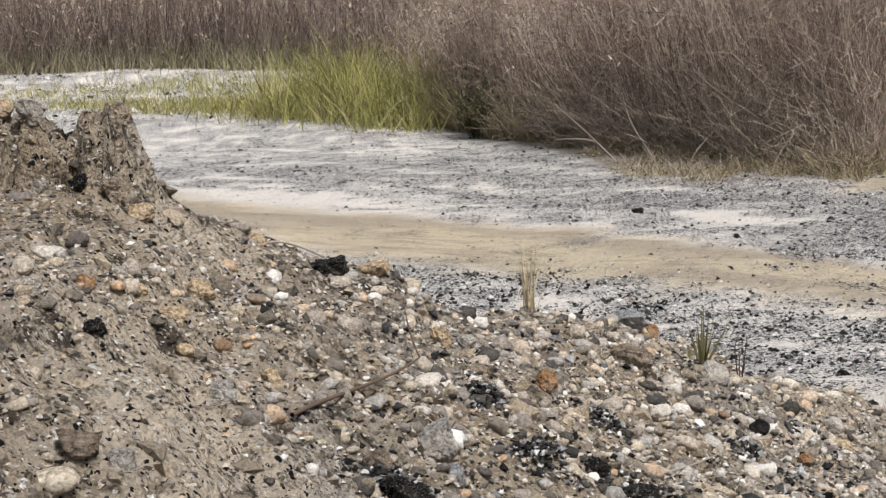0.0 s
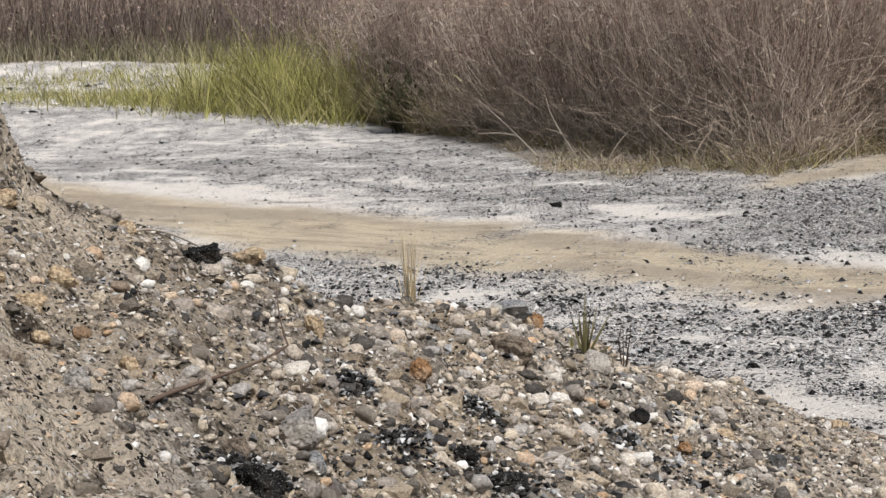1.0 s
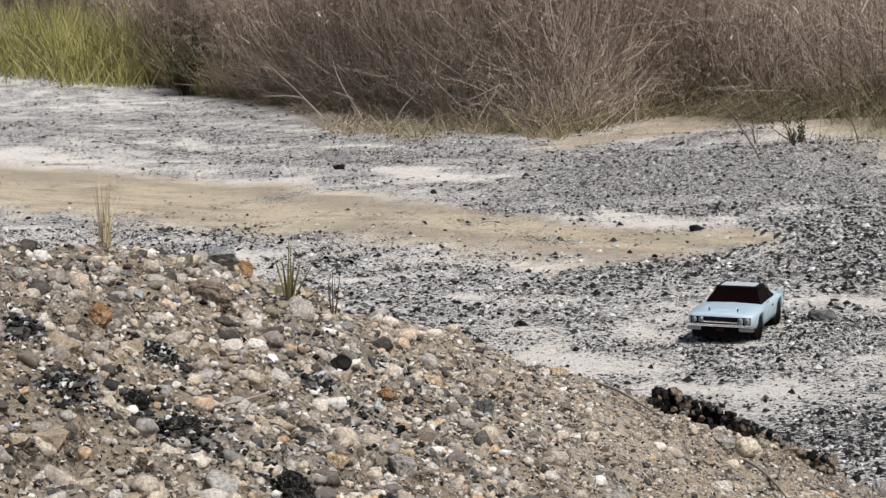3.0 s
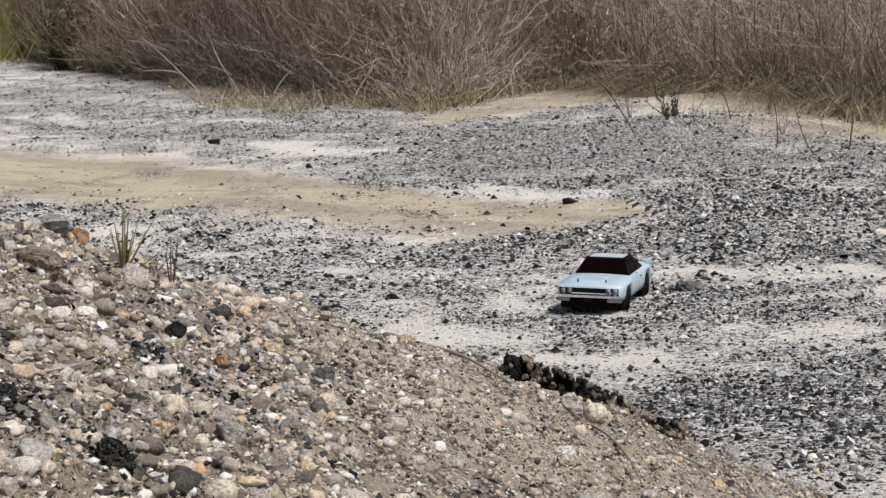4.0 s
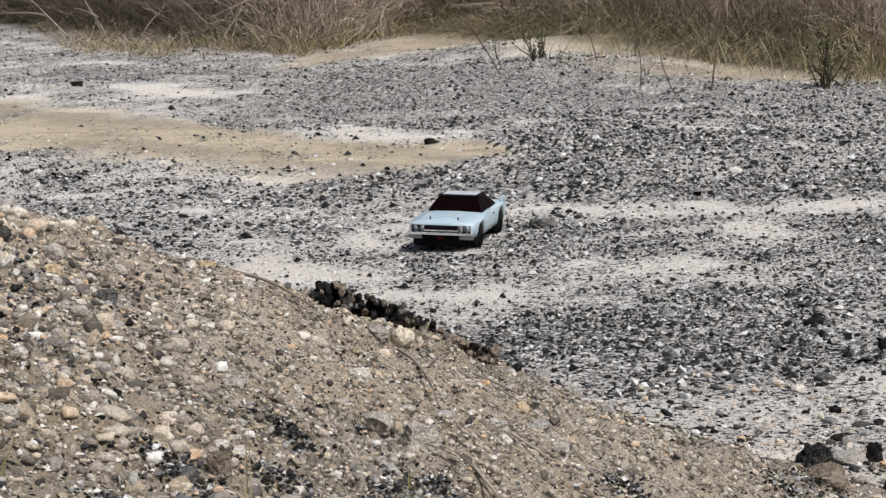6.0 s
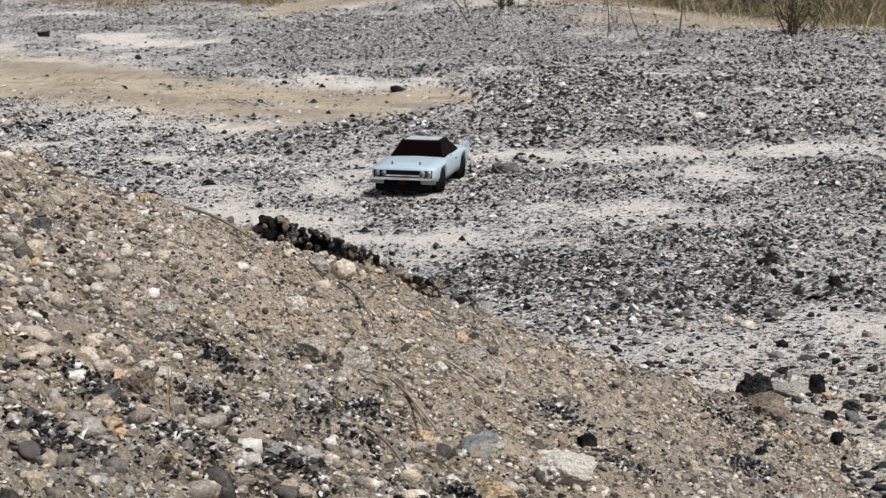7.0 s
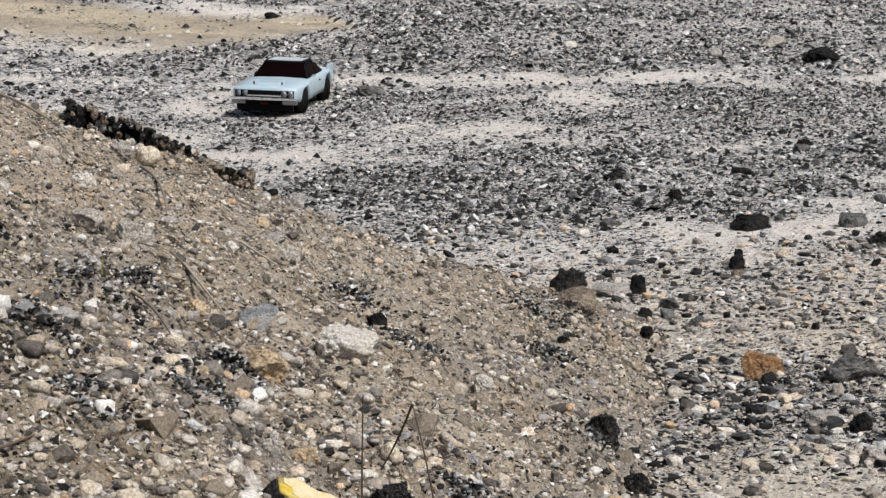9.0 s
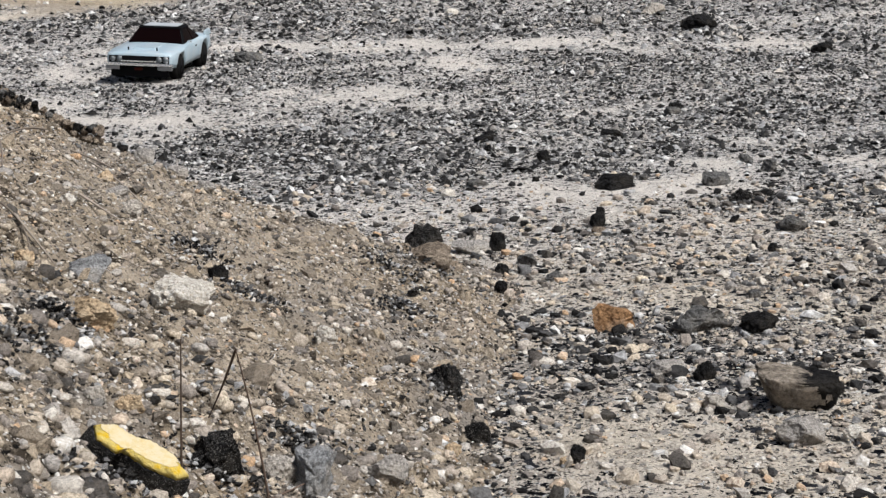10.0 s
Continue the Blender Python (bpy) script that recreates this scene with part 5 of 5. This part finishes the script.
BLEACHED = "bleached bare branch leaning out of dead stems"
branch([(2.02, 20.31, 0.04), (1.91, 21.61, 0.24), (1.81, 22.49, 0.39), (1.56, 24.16, 0.69)], 0.0120, PALE, BLEACHED, [[(1.91, 21.61, 0.24), (1.70, 21.9, 0.30), (1.45, 22.2, 0.26)]])
branch([(2.41, 19.78, 0.02), (2.36, 20.24, 0.26), (2.23, 20.71, 0.37), (2.21, 21.19, 0.72)], 0.0105, PALE, BLEACHED, [[(2.36, 20.24, 0.26), (2.22, 20.3, 0.35), (2.12, 20.4, 0.36)]])
branch([(3.39, 17.48, 0.06), (3.38, 17.6, 0.40), (3.13, 18.03, 0.68), (2.9, 18.63, 0.83), (2.7, 18.9, 1.1)], 0.0097, PALE, BLEACHED, [[(3.13, 18.03, 0.68), (3.25, 17.9, 0.9), (3.5, 17.9, 1.15)]])
branch([(2.57, 18.31, 0.05), (2.62, 18.33, 0.25), (2.83, 18.47, 0.38), (3.15, 18.84, 0.66)], 0.0083, PALE, BLEACHED, [[(2.83, 18.47, 0.38), (2.80, 18.4, 0.52), (2.86, 18.4, 0.62)]])
branch([(3.70, 16.75, 0.08), (3.72, 16.79, 0.4), (3.83, 17.0, 0.66), (3.87, 17.46, 1.05), (3.80, 17.6, 1.5)], 0.0097, PALE, BLEACHED)
branch([(3.30, 17.12, 0.07), (3.36, 17.17, 0.27), (3.65, 17.35, 0.56), (3.84, 17.67, 1.0), (3.9, 17.8, 1.4)], 0.0090, PALE, BLEACHED, [[(3.65, 17.35, 0.56), (3.60, 17.3, 0.8), (3.66, 17.3, 1.0)]])
branch([(3.12, 16.65, 0.06), (3.15, 16.69, 0.15), (3.25, 16.79, 0.33), (3.51, 16.96, 0.54)], 0.009, TWIG, BLEACHED)
branch([(3.80, 16.5, 0.10), (3.87, 16.56, 0.5), (4.24, 16.7, 0.70), (4.55, 16.82, 0.62)], 0.009, TWIG, BLEACHED)
branch([(4.04, 11.04, 0.10), (4.05, 11.48, 0.33), (4.05, 11.91, 0.46)], 0.006, WIRE, "bare dark branch leaning over the sandy bank", [[(4.05, 11.6, 0.37), (4.02, 11.8, 0.46), (3.98, 11.9, 0.50)]])
branch([(4.88, 11.45, 0.16), (4.86, 11.47, 0.30), (4.85, 11.59, 0.40)], 0.005, WIRE, "short dark stalk standing on the sandy bank")
branch([(4.67, 9.62, 0.05), (4.73, 10.03, 0.19), (4.84, 10.3, 0.30), (4.88, 10.44, 0.42)], 0.0045, WIRE, "thin dark twig bent over the sandy bank")
branch([(4.94, 9.76, 0.06), (5.1, 9.98, 0.46), (5.25, 10.3, 0.66), (5.27, 10.4, 0.80)], 0.0055, WIRE, "tall dark stalk standing before dry grass", [[(5.1, 9.98, 0.46), (5.05, 10.1, 0.62), (4.98, 10.2, 0.7)]])
branch([(4.64, 10.15, 0.05), (4.71, 10.25, 0.24), (4.71, 10.38, 0.38)], 0.004, WIRE, "thin dark twig standing on the sandy bank")


def shrub(x, y, height, leaves, label, material=LEAF):
    base = new("shrub")
    z = float(ground_height(np.array(x), np.array(y)))
    base.location = (x, y, z)
    tagged(base, label, "shrub")
    n, mids = 12, []
    for k in range(n):
        me, one = tubes("stem", np.array([(*rng.normal(0, 0.03, 2), -0.02)]), ways_up(1, 0.45), height * rng.uniform(0.6, 1.1, 1), np.full(1, 0.005 + 0.004 * height), WIRE, rng.normal(0, 0.15, 1), 5, 5, 0.0, 0.03)
        new("stem", me).parent = base
        mids.append(one)
    mid = np.concatenate(mids)
    at = mid[:, 1:].reshape(-1, 3)[rng.integers(0, n * 4, leaves)] + rng.normal(0, 0.06 * height, (leaves, 3))
    new("crown", blades("crown", at, ways_up(leaves, 0.9), np.full(leaves, 0.13 * height + 0.02), np.full(leaves, 0.022 * height + 0.008), material, 0.4 * rng.uniform(0.3, 1.5, leaves), 3)).parent = base
    return base


shrub(0.55, 30.6, 1.15, 900, "dark green evergreen bush among dead stems")
shrub(4.635, 11.995, 0.24, 160, "small dark dry shrub on the sandy bank")
shrub(5.807, 9.9, 0.36, 220, "small brown shrub in dry grass on sand")
shrub(3.62, 15.4, 0.28, 200, "low olive shrub at the growth's edge", STRAW)
shrub(6.6, 11.0, 0.4, 240, "small brown shrub in dry grass on sand", STRAW)
for x, y, h in ((4.5, 12.5, 0.3), (4.95, 10.75, 0.2), (5.5, 12.2, 0.3)):
    tuft("bare_seedling", x, y, 4, h, 0.003, 0.35, WIRE, "thin bare twigs standing on the sandy bank", "plant", twigs=1)
x, y = rng.uniform(4.2, 8.0, 2600), rng.uniform(9.4, 13.5, 2600)
keep = rng.uniform(0, 1, 2600) < np.clip(1.6 * (fbm(x, y, 0.8, 171) - 0.35) + 0.25 * (x - 5.5), 0, 1)
keep &= (x - 4.2) * 0.55 + (y - 11.6) * 0.8 > 0
x, y = x[keep], y[keep]
me = blades("sparse_dry_grass", np.stack([x, y, ground_height(x, y) - 0.02], -1), ways_up(len(x), 0.5), rng.uniform(0.12, 0.5, len(x)), rng.uniform(0.004, 0.007, len(x)), STRAW, 0.3 * rng.uniform(0.3, 1.5, len(x)))
tagged(new("sparse_dry_grass", me), "sparse dry grass on the sandy bank", "grass", kind="stuff")


# ---- toy car ----
def toy_car():
    paint = Nodes("pale_blue_paint", 0.32)
    dust = paint.ramp(paint.noise(28, 6, 0.7), [(0.42, (0, 0, 0)), (0.75, (0.7, 0.7, 0.7))])
    paint.colour(paint.mix(dust, (0.30, 0.385, 0.43), (0.45, 0.455, 0.445)))
    chrome = Nodes("chrome", 0.22, 1.0).colour((0.93, 0.93, 0.94)).m
    black = Nodes("black_plastic", 0.7).colour((0.006, 0.006, 0.0065)).m
    rubber = Nodes("rubber", 0.85)
    rubber.colour(rubber.mix(rubber.noise(90, 5, 0.7), (0.004, 0.004, 0.004), (0.016, 0.015, 0.014)))
    glass = Nodes("tinted_window", 0.3).colour((0.003, 0.001, 0.001))
    glass.b.inputs["Specular IOR Level"].default_value = 0.03
    glass = glass.m
    dusty = Nodes("mottled_roof", 0.55)
    dusty.colour(dusty.mix(dusty.noise(40, 6, 0.7), (0.20, 0.225, 0.24), (0.46, 0.47, 0.47)))
    lamp = Nodes("lamp_lens", 0.45).colour((0.10, 0.11, 0.115)).m
    dull = Nodes("dusty_metal", 0.45, 0.6).colour((0.36, 0.36, 0.36)).m
    red = Nodes("plate", 0.6).colour((0.05, 0.012, 0.008)).m

    car = new("toy_car")
    tagged(car, "pale blue radio-controlled muscle car with dusty paint", "toy car")

    def box(name, c, size, mat, label="", bevel=0.0, owner=None, taper=1.0):
        bm = bmesh.new()
        bmesh.ops.create_cube(bm, size=1.0)
        for v in bm.verts:
            k = taper if v.co.z > 0 else 1.0
            v.co = Vector((c[0] + v.co.x * size[0] * k, c[1] + v.co.y * size[1] * k, c[2] + v.co.z * size[2]))
        if bevel:
            bmesh.ops.bevel(bm, geom=bm.edges[:], offset=bevel, segments=2, affect="EDGES")
        return part(name, bm, mat, owner or car, label)

    def disc(name, c, r, depth, axis, mat, owner, label="", bevel=0.0, seg=24):
        bm = bmesh.new()
        bmesh.ops.create_cone(bm, cap_ends=True, segments=seg, radius1=r, radius2=r, depth=depth)
        if bevel:
            rims = [e for e in bm.edges if len(e.link_faces) == 2 and abs(e.link_faces[0].normal.dot(e.link_faces[1].normal)) < 0.5]
            bmesh.ops.bevel(bm, geom=rims, offset=bevel, segments=3, affect="EDGES")
        turn = Matrix.Rotation(radians(90), 4, "Y" if axis == "x" else "X") if axis != "z" else Matrix()
        bmesh.ops.transform(bm, matrix=Matrix.Translation(c) @ turn, verts=bm.verts)
        return smooth(part(name, bm, mat, owner, label)) if bevel else part(name, bm, mat, owner, label)

    # shell: stations along the car, arches cut into its lower edge
    xs = np.unique(np.r_[np.linspace(-0.245, 0.245, 40), np.linspace(-0.19, -0.10, 25), np.linspace(0.10, 0.19, 25)])
    half = np.interp(xs, [-0.245, -0.235, -0.16, -0.05, 0.06, 0.17, 0.232, 0.245], [0.094, 0.102, 0.1085, 0.105, 0.1055, 0.108, 0.104, 0.098])
    low = np.interp(xs, [-0.245, -0.225, -0.15, 0.15, 0.225, 0.245], [0.052, 0.042, 0.034, 0.034, 0.042, 0.050])
    high = np.interp(xs, [-0.245, -0.16, -0.09, 0.06, 0.18, 0.235, 0.245], [0.089, 0.0945, 0.092, 0.0885, 0.085, 0.0815, 0.076])
    for wx in (-0.145, 0.145):
        d2 = 0.046**2 - (xs - wx) ** 2
        low = np.where(d2 > 0, np.maximum(low, 0.036 + np.sqrt(np.maximum(d2, 0))), low)
    low = np.minimum(low, high - 0.012)
    bm = bmesh.new()
    rows = []
    for xv, h, b, t in zip(xs, half, low, high):
        d = t - b
        pts = [(h * 0.60, b), (h * 0.96, b), (h, b + 0.25 * d), (h * 1.005, b + 0.6 * d), (h * 0.985, t - 0.004), (h * 0.95, t), (h * 0.6, t + 0.0025), (0, t + 0.004)]
        ring = [(y, z) for y, z in pts] + [(-y, z) for y, z in pts[-2::-1]]
        rows.append([bm.verts.new((xv, y, z)) for y, z in ring])
    for r0, r1 in zip(rows, rows[1:]):
        for q in range(len(r0)):
            bm.faces.new((r0[q], r1[q], r1[(q + 1) % len(r0)], r0[(q + 1) % len(r0)]))
    bm.faces.new(rows[0])
    bm.faces.new(rows[-1][::-1])
    bmesh.ops.recalc_face_normals(bm, faces=bm.faces)
    body = smooth(part("body", bm, paint.m, car, "pale blue painted shell, dusty"))
    box("hood_bulge", (0.13, 0, 0.0885), (0.13, 0.075, 0.006), paint.m, "", 0.002, body, 0.9)

    # cabin
    def panel(name, corners, mat, owner, label="", thick=0.0015):
        bm = bmesh.new()
        vs = [bm.verts.new(c) for c in corners]
        f = bm.faces.new(vs)
        bm.normal_update()
        ext = bmesh.ops.extrude_face_region(bm, geom=[f])
        nrm = f.normal * thick
        for v in ext["geom"]:
            if isinstance(v, bmesh.types.BMVert):
                v.co += nrm
        bmesh.ops.recalc_face_normals(bm, faces=bm.faces)
        return part(name, bm, mat, owner, label)

    zb, zt = 0.089, 0.130
    wx, rx = (0.062, 0.006), (-0.155, -0.075)  # windscreen and rear window: foot and head
    bw, tw = 0.093, 0.068
    bm = bmesh.new()
    pts = [(wx[0], bw, zb), (rx[0], bw, zb), (rx[1], tw, zt), (wx[1], tw, zt)]
    left = [bm.verts.new(p) for p in pts]
    right = [bm.verts.new((p[0], -p[1], p[2])) for p in pts]
    bm.faces.new(left)
    bm.faces.new(right[::-1])
    for q in range(4):
        bm.faces.new((left[q], right[q], right[(q + 1) % 4], left[(q + 1) % 4]))
    bmesh.ops.recalc_face_normals(bm, faces=bm.faces)
    bmesh.ops.bevel(bm, geom=bm.edges[:], offset=0.004, segments=3, affect="EDGES")
    cabin = part("cabin_frame", bm, black, car, "black window surrounds")
    roof = box("roof", ((wx[1] + rx[1]) / 2, 0, zt + 0.0005), (wx[1] - rx[1] + 0.016, 2 * tw + 0.012, 0.009), black, "black roof", 0.0042, None, 0.92)
    # paler mottled grey panel on top of the black roof
    box("roof_panel", ((wx[1] + rx[1]) / 2 + 0.003, 0, zt + 0.0055), (wx[1] - rx[1] - 0.002, 2 * tw - 0.022, 0.0022), dusty.m, "pale mottled roof panel", 0.001, roof, 0.96)

    def between(a, b, u):
        return a + (b - a) * u

    panel("windscreen", [(between(*wx, u) + 0.001, s * between(bw, tw, u) * 0.93, between(zb, zt, u) + 0.001) for u, s in ((0.08, 1), (0.08, -1), (0.93, -1), (0.93, 1))][::-1], glass, cabin, "dark reddish tinted windscreen")
    panel("rear_window", [(between(*rx, u) - 0.001, s * between(bw, tw, u) * 0.86, between(zb, zt, u) + 0.001) for u, s in ((0.1, 1), (0.1, -1), (0.92, -1), (0.92, 1))], glass, cabin, "dark tinted rear window")
    for s in (1, -1):
        panel("side_window", [(px, s * (between(bw, tw, u) + 0.001), between(zb, zt, u)) for px, u in ((0.046, 0.1), (-0.045, 0.1), (-0.045, 0.9), (0.004, 0.9))][:: int(s)], glass, cabin, "dark tinted side window")
        panel("side_window", [(px, s * (between(bw, tw, u) + 0.001), between(zb, zt, u)) for px, u in ((-0.053, 0.1), (-0.115, 0.1), (-0.073, 0.85), (-0.053, 0.88))][:: int(s)], glass, cabin, "dark tinted side window")
        box("mirror", (0.045, s * 0.106, 0.097), (0.010, 0.014, 0.009), chrome, "chrome wing mirror", 0.003)
        box("hood_pin", (0.205, s * 0.045, 0.0895), (0.004, 0.004, 0.012), black, "", 0.001)
        box("rear_fin", (-0.205, s * 0.098, 0.0985), (0.085, 0.009, 0.020), paint.m, "", 0.003, body, 0.75)
        box("door_handle", (-0.035, s * 0.1065, 0.078), (0.014, 0.003, 0.004), black, "", 0.001)
        for k in (0, 1):
            light = disc("headlight", (0.2445, s * (0.083 - 0.021 * k), 0.0655), 0.0088, 0.006, "x", lamp, car, "round glass headlight", 0.002)
            disc("rim", (0.2435, s * (0.083 - 0.021 * k), 0.0655), 0.0104, 0.004, "x", dull, light, "thin grey ring", 0.001)
        box("tail_light", (-0.2455, s * 0.066, 0.069), (0.004, 0.044, 0.013), red, "red tail light", 0.001)
    box("grille", (0.2455, 0, 0.0665), (0.006, 0.106, 0.016), black, "black recessed grille", 0.001)
    box("grille_bar", (0.2485, 0, 0.0605), (0.004, 0.110, 0.0035), chrome, "chrome bar", 0.001)
    box("grille_surround", (0.2425, 0, 0.0655), (0.006, 0.193, 0.0235), black, "", 0.002)
    bumper = box("front_bumper", (0.253, 0, 0.0520), (0.014, 0.220, 0.007), chrome, "thin chrome front bumper", 0.0032)
    for s in (1, -1):
        box("bumper_block", (0.2470, s * 0.082, 0.0415), (0.010, 0.048, 0.011), dull, "dusty grey bumper corner", 0.003, bumper)
        box("bumper_bracket", (0.2525, s * 0.056, 0.0435), (0.006, 0.005, 0.013), black, "black bracket", 0.001, bumper)
    # air dam made deep and black to stand in for the front shadow
    box("valance_and_shade", (0.236, 0, 0.030), (0.016, 0.18, 0.030), black, "black air dam doubling as shade under the bumper", 0.003)
    box("number_plate", (0.2525, 0, 0.0395), (0.003, 0.026, 0.008), red, "small rusty red plate", 0.001)
    box("rear_bumper", (-0.250, 0, 0.052), (0.010, 0.206, 0.011), chrome, "chrome rear bumper", 0.003)
    # chassis hung low and black, also standing in for the shadow underneath
    box("chassis", (0, 0, 0.0285), (0.43, 0.135, 0.026), black, "black plastic chassis doubling as shade beneath the car", 0.003)
    for wxp in (-0.145, 0.145):
        for s in (1, -1):
            wheel = new("wheel")
            wheel.parent = car
            wheel.location = (wxp, s * 0.0895, 0.0375)
            disc("tyre", (0, 0, 0), 0.0385, 0.032, "y", rubber.m, wheel, "black dusty tyre", 0.005, 32)
            disc("wheel_rim", (0, s * 0.0135, 0), 0.0215, 0.006, "y", black, wheel, "black wheel rim", 0.002)
            disc("hub", (0, s * 0.0165, 0), 0.006, 0.004, "y", black, wheel, "", 0.001)
    return car


car = toy_car()
ahead = Vector((-0.515, -0.857, 0)).normalized()
spot = Vector((1.888, 5.345, 0)) - ahead * 0.255
zs = [float(ground_height(np.array((spot + ahead * d).x), np.array((spot + ahead * d).y))) for d in (0.15, -0.15)]
tilt = math.degrees(math.atan2(zs[1] - zs[0], 0.30))
car.matrix_world = pose(spot.x, spot.y, sum(zs) / 2 + 0.004, 0, 0, math.degrees(math.atan2(ahead.y, ahead.x))) @ pose(0, 0, 0, 0, tilt, 0) @ Matrix.Diagonal((1.04, 1.03, 1.12, 1))
